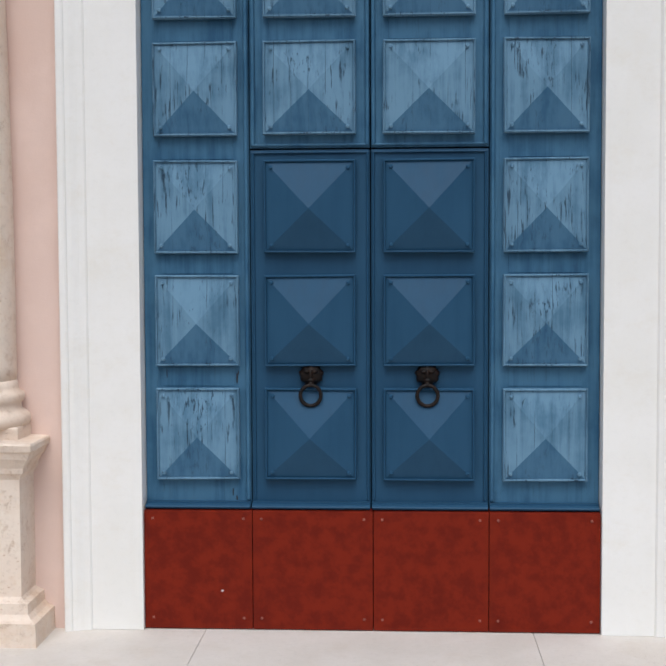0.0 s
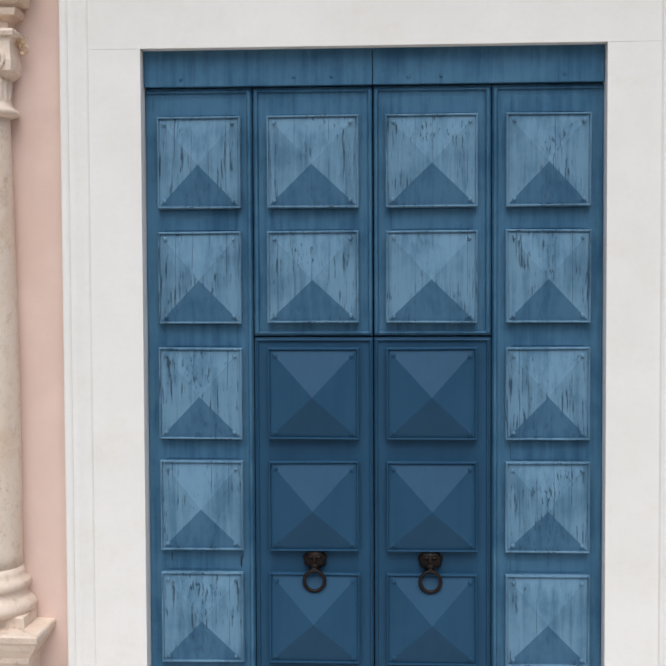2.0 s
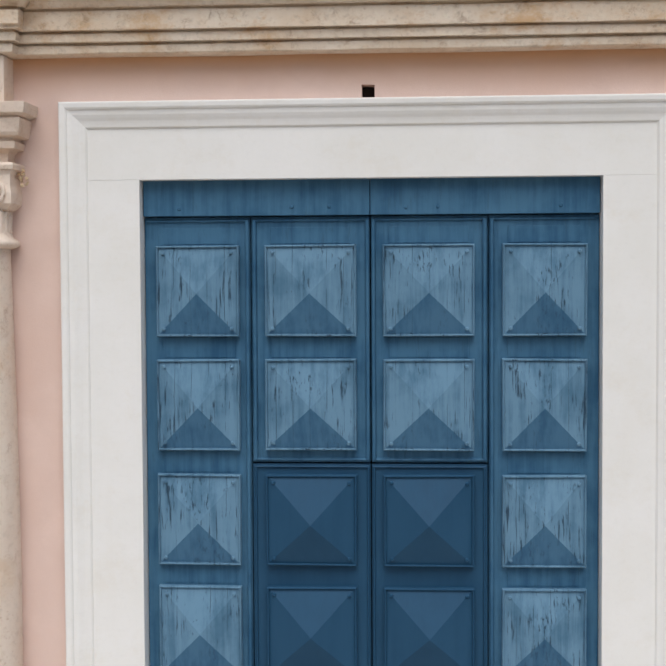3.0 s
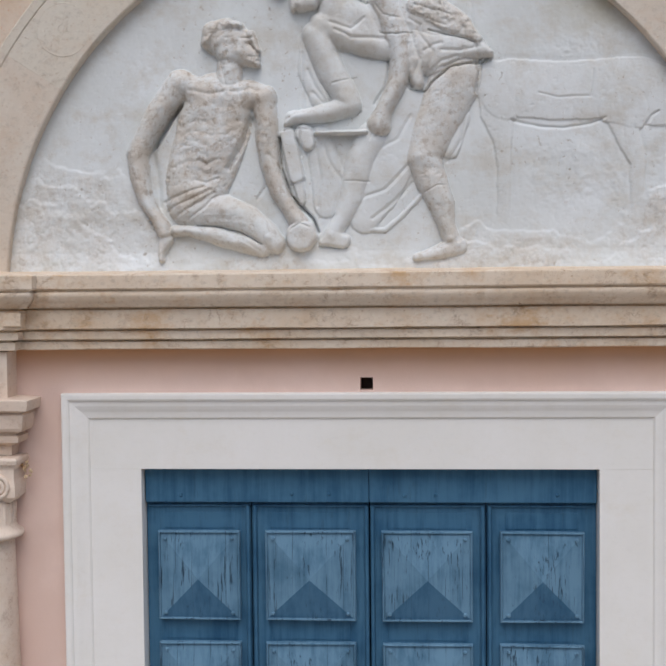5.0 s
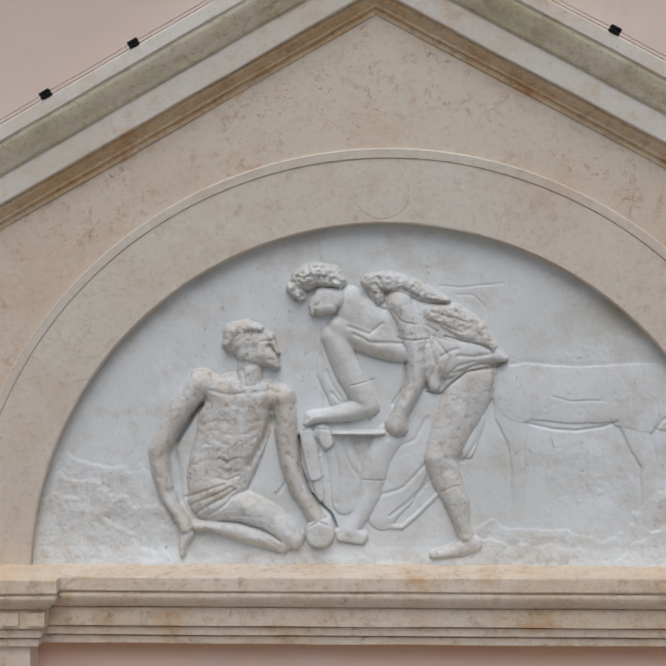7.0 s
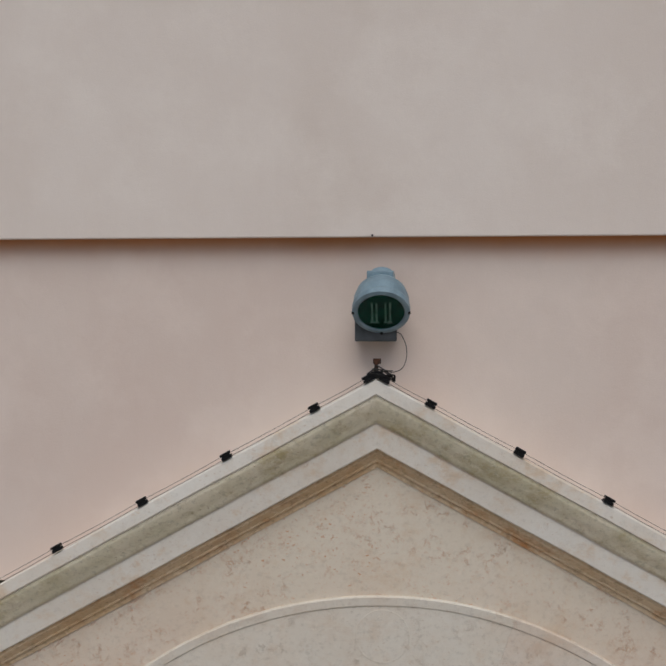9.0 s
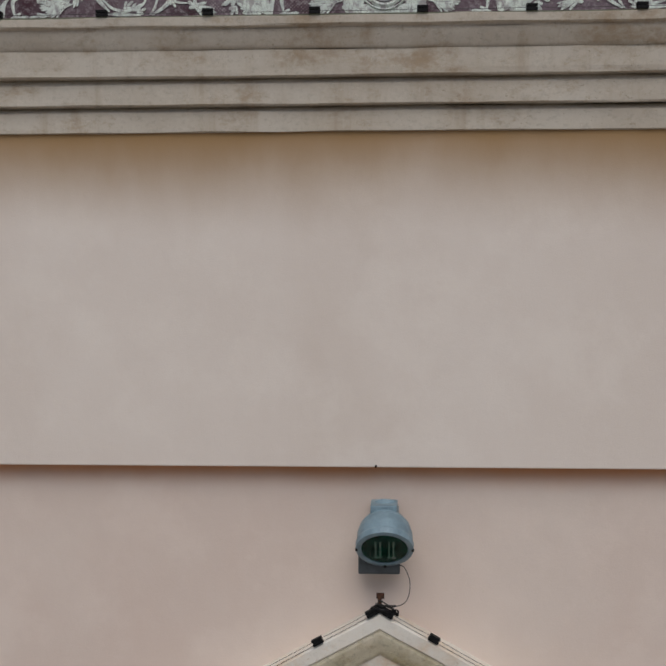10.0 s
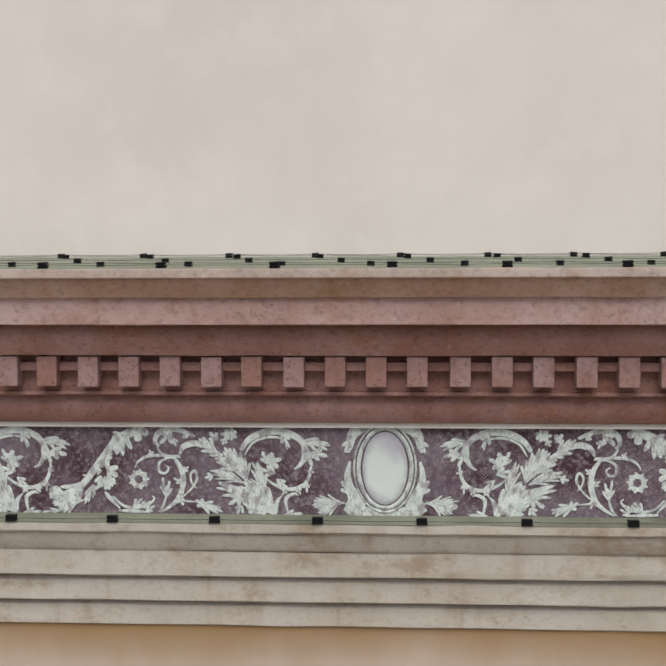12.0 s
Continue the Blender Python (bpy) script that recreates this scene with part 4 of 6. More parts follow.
# arms
carve.cut(((-0.142, 5.285), (-0.034, 5.306)), 0.003, 0.007).cut(((-0.359, 5.116), (-0.317, 5.146), (-0.270, 5.156)), 0.004, 0.005).cut(((-0.280, 5.109), (-0.155, 5.113), (-0.020, 5.153)), 0.005, 0.010)
carve.swell((-0.190, 5.442), 0.03, 0.05, 0.006).swell((-0.096, 5.221), 0.02, 0.02, 0.005).swell((-0.124, 5.364), 0.012, 0.08, -0.004)
carve.limb((((0.084, 5.653), 0.074), ((0.127, 5.559), 0.070), ((0.159, 5.473), 0.064), ((0.169, 5.378), 0.054), ((0.157, 5.299), 0.050), ((0.115, 5.204), 0.041), ((0.086, 5.151), 0.039), ((0.066, 5.098), 0.058)), 0.070).lay(0.6)
carve.cut(((0.079, 5.501), (0.145, 5.489), (0.216, 5.495)), 0.003, 0.009).cut(((0.051, 5.627), (0.089, 5.579), (0.155, 5.559)), 0.004, 0.006).swell((0.151, 5.417), 0.016, 0.06, 0.006).swell((0.089, 5.645), 0.03, 0.03, 0.006)
for k in range(4):
    carve.cut(((0.033 + 0.0252 * k, 5.060 + 0.0058 * k), (0.023 + 0.0252 * k, 5.028 + 0.0058 * k)), 0.003, 0.008, False)
# knife, scroll and its flap
carve.limb((((-0.217, 5.062), 0.010), ((0.006, 5.063), 0.014)), 0.052)
carve.limb((((-0.348, 5.058), 0.035), ((-0.330, 4.956), 0.035), ((-0.308, 4.865), 0.033)), 0.034, 8.0).limb((((-0.308, 4.865), 0.027), ((-0.290, 4.753), 0.017)), 0.024, 6.0)
carve.limb((((-0.271, 5.061), 0.043), ((-0.256, 5.018), 0.035)), 0.030, 6.0).lay(0.1)
carve.cut(((-0.339, 4.827), (-0.273, 4.853)), 0.003, 0.008).cut(((-0.375, 5.074), (-0.309, 5.084), (-0.225, 5.079)), 0.004, 0.008).cut(((-0.294, 5.084), (-0.291, 4.965)), 0.004, 0.008)
# bowed head in profile, hair in a rolled band of curls
carve.limb((((-0.203, 5.685), 0.054), ((-0.257, 5.679), 0.064), ((-0.288, 5.661), 0.050)), 0.056, 3.0).limb((((-0.278, 5.638), 0.033), ((-0.226, 5.640), 0.025)), 0.055, 3.5).limb((((-0.319, 5.650), 0.021), ((-0.319, 5.616), 0.012)), 0.050, 2.4, 0.012).lay(0.35)
carve.cut(((-0.300, 5.615), (-0.269, 5.615)), 0.004, 0.005).swell((-0.299, 5.653), 0.016, 0.010, -0.006).swell((-0.249, 5.648), 0.03, 0.02, 0.004).swell((-0.207, 5.655), 0.010, 0.014, 0.006)
carve.limb((((-0.360, 5.772), 0.054), ((-0.302, 5.790), 0.062), ((-0.235, 5.789), 0.054), ((-0.191, 5.757), 0.031)), 0.068).limb((((-0.403, 5.728), 0.035), ((-0.372, 5.700), 0.027)), 0.062).lay(0.4, 0.016)
carve.cut(((-0.395, 5.674), (-0.349, 5.711), (-0.283, 5.737), (-0.197, 5.738)), 0.004, 0.010)
# kneeling figure: legs
carve.limb((((-0.758, 4.723), 0.089), ((-0.654, 4.714), 0.081), ((-0.548, 4.674), 0.074), ((-0.451, 4.600), 0.062), ((-0.409, 4.564), 0.047)), 0.062)
carve.limb((((-0.471, 4.549), 0.047), ((-0.578, 4.577), 0.048), ((-0.685, 4.605), 0.041), ((-0.803, 4.630), 0.027), ((-0.866, 4.632), 0.029)), 0.056).limb((((-0.911, 4.594), 0.037), ((-0.934, 4.535), 0.021), ((-0.935, 4.496), 0.016)), 0.050).lay(0.45)
carve.cut(((-0.846, 4.657), (-0.704, 4.648), (-0.568, 4.624), (-0.471, 4.565)), 0.005, 0.018).cut(((-0.568, 4.591), (-0.520, 4.561), (-0.471, 4.530)), 0.004, 0.004)
carve.swell((-0.441, 4.596), 0.03, 0.03, 0.008).swell((-0.625, 4.721), 0.06, 0.025, 0.006).swell((-0.598, 4.572), 0.05, 0.015, 0.005).swell((-0.655, 4.679), 0.08, 0.012, -0.004)
# trunk and arms grow into each other: broad chest, drawn-in belly, hips
carve.limb((((-0.828, 5.296), 0.058), ((-0.754, 5.256), 0.070), ((-0.637, 5.243), 0.078), ((-0.529, 5.241), 0.070), ((-0.459, 5.228), 0.054)), 0.056, 2.0, 0.03)
carve.limb((((-0.671, 5.191), 0.155), ((-0.686, 5.105), 0.171), ((-0.727, 4.970), 0.159), ((-0.764, 4.855), 0.147), ((-0.785, 4.758), 0.120)), 0.058, 2.4, 0.03)
carve.limb((((-0.839, 5.300), 0.066), ((-0.895, 5.227), 0.062), ((-0.952, 5.147), 0.056), ((-1.008, 5.051), 0.050), ((-1.041, 4.978), 0.050), ((-1.031, 4.877), 0.048), ((-1.005, 4.779), 0.039), ((-0.969, 4.711), 0.033), ((-0.932, 4.652), 0.039), ((-0.917, 4.619), 0.037)), 0.060, 2.0, 0.02)
carve.limb((((-0.453, 5.226), 0.056), ((-0.445, 5.121), 0.054), ((-0.442, 5.021), 0.052), ((-0.424, 4.909), 0.050), ((-0.394, 4.812), 0.045), ((-0.348, 4.725), 0.035), ((-0.306, 4.660), 0.043)), 0.058, 2.0, 0.02).lay(0.75)
carve.swell((-0.709, 5.009), 0.11, 0.05, 0.004).swell((-0.717, 4.883), 0.075, 0.055, -0.015).swell((-0.716, 4.904), 0.020, 0.014, 0.008).swell((-0.643, 5.152), 0.014, 0.09, -0.006).swell((-0.557, 5.176), 0.055, 0.035, 0.007).swell((-0.740, 5.183), 0.055, 0.04, 0.007)
carve.swell((-0.622, 4.930), 0.03, 0.09, -0.006).swell((-0.780, 4.812), 0.09, 0.035, 0.007).swell((-0.826, 5.010), 0.03, 0.10, -0.005)
for k in range(5):
    carve.cut(((-0.831 - 0.0039 * k, 5.099 - 0.0426 * k), (-0.768 - 0.0058 * k, 5.125 - 0.0446 * k), (-0.694 - 0.0078 * k, 5.105 - 0.0446 * k)), 0.011, 0.0028)
    carve.cut(((-0.608 - 0.0078 * k, 5.111 - 0.0426 * k), (-0.557 - 0.0116 * k, 5.130 - 0.0426 * k), (-0.523 - 0.0194 * k, 5.103 - 0.0388 * k)), 0.011, 0.0022)
carve.cut(((-0.793, 5.264), (-0.696, 5.240), (-0.633, 5.250)), 0.010, 0.006).cut(((-0.594, 5.250), (-0.520, 5.264), (-0.470, 5.255)), 0.010, 0.006)
for line in (((-0.900, 4.724), (-0.801, 4.768), (-0.702, 4.811)), ((-0.877, 4.685), (-0.771, 4.748), (-0.687, 4.796)), ((-0.802, 4.680), (-0.733, 4.728), (-0.683, 4.776)), ((-0.915, 4.759), (-0.820, 4.801), (-0.721, 4.831)), ((-0.755, 4.951), (-0.716, 4.931), (-0.669, 4.950)), ((-0.764, 4.858), (-0.717, 4.842), (-0.662, 4.861))):
    carve.cut(line, 0.007, 0.007)
carve.swell((-0.851, 5.296), 0.03, 0.03, 0.006).swell((-0.932, 5.176), 0.018, 0.05, 0.005).swell((-1.041, 4.974), 0.02, 0.025, 0.006).swell((-1.023, 4.857), 0.014, 0.05, 0.005)
for k in range(3):
    carve.cut(((-0.995 + 0.0116 * k, 4.674 - 0.0194 * k), (-0.971 + 0.0078 * k, 4.682 - 0.0194 * k)), 0.003, 0.009, False).cut(((-0.995 + 0.0116 * k, 4.678), (-0.980 + 0.0116 * k, 4.623)), 0.003, 0.006, False)
carve.swell((-0.459, 5.221), 0.026, 0.03, 0.006).swell((-0.437, 5.082), 0.014, 0.06, 0.005).swell((-0.413, 4.870), 0.016, 0.05, 0.005).cut(((-0.437, 4.967), (-0.404, 4.943)), 0.006, 0.004)
carve.limb((((-0.290, 4.598), 0.072), ((-0.290, 4.596), 0.072)), 0.066, 8).lay(0.4)
carve.limb((((-0.290, 4.598), 0.050), ((-0.290, 4.596), 0.050)), 0.060, 8)
carve.cut(((-0.330, 4.634), (-0.295, 4.653), (-0.252, 4.637)), 0.004, 0.009)
# neck and lifted head with beard, brow, ear and cap of hair
carve.limb((((-0.628, 5.254), 0.078), ((-0.613, 5.325), 0.060), ((-0.604, 5.396), 0.060)), 0.050, 2.0, 0.03).lay(0.7)
carve.cut(((-0.640, 5.358), (-0.621, 5.285)), 0.006, 0.005).cut(((-0.574, 5.353), (-0.586, 5.284)), 0.006, 0.004)
carve.limb((((-0.661, 5.496), 0.078), ((-0.599, 5.499), 0.078), ((-0.561, 5.468), 0.070)), 0.060, 2.2, 0.02).limb((((-0.615, 5.430), 0.058), ((-0.553, 5.414), 0.047), ((-0.507, 5.390), 0.025), ((-0.480, 5.378), 0.016)), 0.058, 2.2, 0.02).limb((((-0.545, 5.437), 0.050), ((-0.499, 5.421), 0.025), ((-0.486, 5.397), 0.019)), 0.057, 3.0, 0.02).limb((((-0.510, 5.509), 0.019), ((-0.491, 5.463), 0.014), ((-0.474, 5.437), 0.010)), 0.054, 2.0, 0.03).lay(0.7)
carve.limb((((-0.708, 5.480), 0.035), ((-0.688, 5.527), 0.047), ((-0.622, 5.549), 0.039), ((-0.556, 5.544), 0.019)), 0.064, 2.2).lay(0.8, 0.008)
carve.swell((-0.619, 5.427), 0.016, 0.026, 0.008).swell((-0.615, 5.423), 0.006, 0.014, -0.012).swell((-0.514, 5.463), 0.012, 0.008, -0.016).swell((-0.553, 5.429), 0.02, 0.016, 0.006)
carve.cut(((-0.549, 5.487), (-0.494, 5.489)), 0.005, 0.007).cut(((-0.515, 5.406), (-0.476, 5.407)), 0.003, 0.006)
# openings between arms and trunk, the long crack, joints of the slabs
carve.cut(((-0.841, 5.194), (-0.903, 5.112), (-0.964, 5.012)), 0.010, 0.055).cut(((-0.974, 4.993), (-0.952, 4.876), (-0.939, 4.740)), 0.016, 0.018)
carve.cut(((-0.518, 5.131), (-0.543, 5.045), (-0.622, 4.911)), 0.012, 0.026).cut(((-0.387, 5.043), (-0.381, 4.908), (-0.336, 4.782), (-0.236, 4.675), (-0.214, 4.617)), 0.0055, 0.05, False)
carve.cut(((-0.296, 5.966), (-0.278, 5.852)), 0.004, 0.007).cut(((-0.279, 5.539), (-0.287, 5.233)), 0.003, 0.005).cut(((-0.209, 4.547), (-0.087, 4.545)), 0.004, 0.010)
carve.cut(((-0.094, 5.436), (-0.018, 5.404), (0.116, 5.383)), 0.006, 0.016).cut(((0.116, 5.383), (0.096, 5.266), (0.048, 5.190)), 0.006, 0.012)
# weathered skin: pitted where worn, almost smooth elsewhere
rough = 0.3 + carve.wear
carve.depth += 0.0016 * carve.cloud(0.05, 4) * rough + 0.0017 * carve.cloud(0.022, 3) * rough - 0.0085 * np.clip(carve.pits - 0.22, 0, 1) * rough
slab = new("carved_relief", carve.mesh("carved_relief", 0.006))
slab.data.materials.append(RELIEF_MARBLE)
tagged(slab, "weathered grey marble lunette relief of plain figures and a horse", "relief")

# ---- column at the portal's side ----
COL_X, COL_Y = -1.78, -0.05
column = thing("column", (COL_X, COL_Y, 0), "rosy stone column on a tall moulded pedestal beside the portal", "column")


def on_column(name, bm, material, label="", smooth=False):
    ob = part(name, bm, material, column, label, smooth)
    ob.matrix_parent_inverse = Matrix.Translation((-COL_X, -COL_Y, 0))
    return ob


def square_block(profile, half, y0):
    """A moulded block against the wall, from (out, z) points round its three free sides."""
    path = ((COL_X - half, 0.02), (COL_X - half, y0), (COL_X + half, y0), (COL_X + half, 0.02))
    return sweep(profile, path, wobble=0.006, step=0.03)


on_column("pedestal", square_block(((-0.05, 0.915), (0.075, 0.908), (0.080, 0.900), (0.078, 0.872), (0.066, 0.862), (0.055, 0.835), (0.034, 0.808), (0.026, 0.790), (0.022, 0.768),
                                    (0.008, 0.752), (0.0, 0.735), (0.0, 0.205), (0.012, 0.195), (0.040, 0.185), (0.042, 0.135), (0.060, 0.118), (0.086, 0.106),
                                    (0.090, -0.010)), 0.220, -0.205), COLUMN_STONE)
on_column("plinth", square_block(((-0.05, 0.968), (0.0, 0.968), (0.004, 0.960), (0.004, 0.905)), 0.207, -0.18), COLUMN_STONE)
on_column("base", lathe(((0.10, 0.962), (0.200, 0.958), (0.216, 0.966), (0.225, 0.990), (0.218, 1.016), (0.200, 1.028), (0.184, 1.040),
                         (0.181, 1.066), (0.192, 1.074), (0.199, 1.095), (0.192, 1.114), (0.174, 1.120), (0.170, 1.14), (0.163, 1.17), (0.12, 1.17)), (COL_X, COL_Y)), COLUMN_STONE, smooth=True)
on_column("shaft", lathe([(0.1, 1.165)] + [(0.163 - 0.028 * (max(0, k - 6) / 24) ** 1.6, 1.165 + 2.06 * k / 30) for k in range(31)] + [(0.08, 3.225)], (COL_X, COL_Y)), COLUMN_STONE, smooth=True)
on_column("necking", lathe(((0.08, 3.215), (0.142, 3.218), (0.176, 3.230), (0.180, 3.240), (0.174, 3.254), (0.150, 3.268), (0.140, 3.30), (0.14, 3.40), (0.1, 3.40)), (COL_X, COL_Y)), COLUMN_STONE, smooth=True)
on_column("capital", square_block(((-0.06, 3.605), (0.015, 3.600), (0.020, 3.592), (0.018, 3.572), (0.006, 3.566), (-0.002, 3.55), (-0.002, 3.50), (0.004, 3.47), (0.002, 3.42), (-0.03, 3.392), (-0.08, 3.38)), 0.176, -0.145), COLUMN_STONE)
on_column("impost", square_block(((-0.06, 3.880), (0.105, 3.872), (0.110, 3.866), (0.104, 3.824), (0.082, 3.815), (0.068, 3.808), (0.080, 3.797), (0.070, 3.738), (0.064, 3.724), (0.036, 3.716), (0.028, 3.706),
                                  (0.046, 3.698), (0.040, 3.668), (0.012, 3.660), (-0.002, 3.650), (-0.004, 3.608), (-0.06, 3.598)), 0.150, -0.085), COLUMN_STONE)
on_column("frieze_block", boxed(COL_X - 0.146, COL_X + 0.146, -0.120, 0.02, 3.872, 4.085, bevel=0.004), COLUMN_STONE)

# ---- painted frieze and the mouldings below it ----
architrave = thing("architrave", (0, 0, 9.57), "grey-beige stone architrave of three stained fascias", "architrave")
ARC = ((-0.02, 9.572), (0.072, 9.572), (0.080, 9.576), (0.076, 9.664), (0.048, 9.691), (0.098, 9.693), (0.105, 9.698), (0.101, 9.787), (0.073, 9.815), (0.122, 9.818), (0.130, 9.824), (0.130, 9.85), (0.125, 9.938), (0.131, 9.943),
       (0.136, 9.958), (0.152, 9.990), (0.158, 10.018), (0.160, 10.027), (0.163, 10.033), (0.176, 10.036), (0.180, 10.042), (0.180, 10.076), (0.176, 10.082))
for name, a, b in (("cap", 17, 22), ("cyma", 12, 17), ("fascia", 8, 12), ("fascia", 4, 8), ("fascia", 0, 4)):
    part(name, sweep(tuple((o - 0.002, z) for o, z in reversed(ARC[a:b + 1])), ((-9, 0.0), (9, 0.0)), wobble=0.005, step=0.12, first_index=a), GREY_STONE,
         architrave, smooth=name == "cyma").matrix_parent_inverse = Matrix.Translation((0, 0, -9.57))
part("ledge", sweep(((-0.02, 10.118), (0.065, 10.104), (0.178, 10.083), (0.174, 10.07)), ((-9, 0.0), (9, 0.0)), wobble=0.002, step=0.2), MOSS_STONE,
     architrave, "mossy sloping ledge").matrix_parent_inverse = Matrix.Translation((0, 0, -9.57))
frieze = thing("painted_frieze", (0, -0.065, 10.1), "aubergine frieze painted with pale scrolling acanthus leaves", "frieze")


def on_frieze(name, bm, material, label="", smooth=False):
    ob = part(name, bm, material, frieze, label, smooth)
    ob.matrix_parent_inverse = Matrix.Translation((0, 0.065, -10.1))
    return ob


on_frieze("ground_panel", boxed(-9, 9, -0.065, 0.02, 10.095, 10.522), FRIEZE)
on_frieze("border", boxed(-9, 9, -0.098, 0.02, 10.520, 10.545, bevel=0.003), BORDER)



def flat_piece(bm, rim, ridge, y, thick):
    """A thin raised piece: rim points round a ridge line of equal count, its middle a little higher."""
    a = [bm.verts.new((x, y + 0.004, z)) for x, z in rim]
    b = [bm.verts.new((x, y - thick * 0.5, z)) for x, z in rim]
    c = [bm.verts.new((x, y - thick, z)) for x, z in ridge]
    n = len(rim)
    for k in range(n):
        j = (k + 1) % n
        bm.faces.new((a[k], a[j], b[j], b[k]))
        if c[k] is not c[j]:
            bm.faces.new((b[k], b[j], c[j], c[k]))
    bmesh.ops.remove_doubles(bm, verts=c, dist=0.0002)


def smooth_line(points, count=14):
    """A smooth line through points."""
    pts = [Vector(p) for p in points]
    pts = [2 * pts[0] - pts[1]] + pts + [2 * pts[-1] - pts[-2]]
    out = []
    for i in range(1, len(pts) - 2):
        p0, p1, p2, p3 = pts[i - 1:i + 3]
        for k in range(count):
            t = k / count
            out.append(0.5 * (2 * p1 + (p2 - p0) * t + (2 * p0 - 5 * p1 + 4 * p2 - p3) * t * t + (3 * p1 - p0 - 3 * p2 + p3) * t ** 3))
    return out + [pts[-2]]


class Ornament:
    """Painted scrollwork on the frieze, drawn from the medallion outwards; side -1 or 1, shifted along by move."""

    def __init__(self, side, move=0.0):
        self.side, self.move = side, move

    def place(self, p):
        return 0.007 + self.side * (p[0] + self.move), p[1]

    def strokes(self, name, lines, y=-0.0690):
        """Brush strokes as one piece: each a middle line with half-widths, laid over the one before on a thin dark edge."""
        bm = bmesh.new()
        for k, (mid, widths) in enumerate(lines):
            n = len(mid)
            for slot, more, level in ((1, 0.0013, 0.0), (0, 0.0, 0.00012)):
                rows = []
                for i, (p, w) in enumerate(zip(mid, widths)):
                    way = (mid[min(i + 1, n - 1)] - mid[max(i - 1, 0)]).normalized()
                    across = Vector((-way.y, way.x))
                    q = w + more
                    crest = 0.0012 * min(1.0, w / 0.008) if slot == 0 else 0.0
                    rows.append([bm.verts.new((x, y - level - d - 0.00028 * k, z)) for (x, z), d in zip((self.place(p + across * q), self.place(p), self.place(p - across * q)), (0.0, crest, 0.0))])
                for a, b in zip(rows, rows[1:]):
                    for j in range(2):
                        bm.faces.new((a[j], a[j + 1], b[j + 1], b[j])).material_index = slot
        ob = on_frieze(name, bm, PAINT_LIGHT)
        ob.data.materials.append(PAINT_LINE)

    def stem(self, points, w0, w1):
        """A tapering tendril with a fine dark line along its inner side."""
        mid = smooth_line(points)
        n = len(mid)
        widths = [1.2 * (w0 + (w1 - w0) * i / (n - 1)) * (0.35 if i in (0, n - 1) else 0.55 + 0.65 * math.sin(math.pi * i / (n - 1))) for i in range(n)]
        lines = [(mid, widths)]
        if w0 > 0.0065:
            inner = []
            for i in range(1, n - 1):
                way = (mid[i + 1] - mid[i - 1]).normalized()
                inner.append((mid[i] + Vector((-way.y, way.x)) * widths[i] * 0.35, widths[i] * 0.42))
            lines.append(([p for p, _ in inner], [w for _, w in inner]))
        self.strokes("scroll", lines)

    def leaf(self, base, tip, width, lobes=4, bend=0.0):
        """An acanthus leaf: long rounded fingers that fan out from its stalk, the outer ones shorter and curling away."""
        base, tip = Vector(base), Vector(tip)
        way = tip - base
        size = way.length
        along = way / size
        across = Vector((-along.y, along.x))
        fingers = 3 if width < 0.015 else 2 * max(2, lobes) - 1
        lines = []
        for k in sorted(range(fingers), key=lambda k: -abs(2 * k / (fingers - 1) - 1)):
            u = 2 * k / (fingers - 1) - 1
            root = base + along * size * (0.04 + 0.30 * (1 - abs(u)))
            length = size * (1.0 - 0.42 * u * u) * random.uniform(0.94, 1.05)
            end = base + along * length + across * (u * width * 1.45 + bend * (1 - abs(u)))
            knee = base + along * (0.35 + 0.25 * (1 - abs(u))) * size + across * (u * width * 0.55 + bend * 1.3)
            mid, widths = [], []
            for i in range(13):
                t = i / 12
                mid.append(root * (1 - t) ** 2 + knee * 2 * t * (1 - t) + end * t * t)
                cap = math.sqrt(max(0.0, 1 - (max(0.0, t - 0.72) / 0.28) ** 2))
                widths.append(max((width * 1.9 / (fingers + 0.6)) * (0.42 + 0.58 * math.sin(math.pi * 0.5 * min(1.0, t / 0.7))) * cap, 0.0005))
            lines.append((mid, widths))
        self.strokes("leaf", lines)

    def draw(self):
        # scroll beside the medallion with its flower and spreading tips
        self.stem(((0.681, 10.408), (0.642, 10.460), (0.573, 10.493), (0.493, 10.500), (0.414, 10.471), (0.371, 10.419), (0.351, 10.368)), 0.014, 0.010)
        self.stem(((0.663, 10.385), (0.623, 10.444), (0.553, 10.471), (0.483, 10.463), (0.458, 10.414)), 0.005, 0.004)
        self.leaf((0.489, 10.493), (0.450, 10.423), 0.016, 2)
        self.leaf((0.398, 10.453), (0.252, 10.415), 0.022, 3, -0.014)
        self.leaf((0.351, 10.400), (0.268, 10.378), 0.020, 2, -0.004)
        self.leaf((0.371, 10.404), (0.343, 10.340), 0.018, 2)
        self.stem(((0.387, 10.433), (0.383, 10.374), (0.399, 10.341), (0.427, 10.321)), 0.009, 0.006)
        self.stem(((0.347, 10.344), (0.355, 10.295), (0.379, 10.250), (0.435, 10.226), (0.494, 10.234), (0.550, 10.266), (0.570, 10.296)), 0.008, 0.005)
        self.leaf((0.371, 10.266), (0.367, 10.206), 0.010, 2)
        self.leaf((0.514, 10.276), (0.455, 10.226), 0.014, 2)
        for tip, w in (((0.581, 10.408), 0.016), ((0.529, 10.404), 0.022), ((0.484, 10.374), 0.020), ((0.498, 10.329), 0.018)):
            self.leaf((0.550, 10.341), tip, w, 2)
        self.leaf((0.514, 10.301), (0.597, 10.321), 0.018, 2)
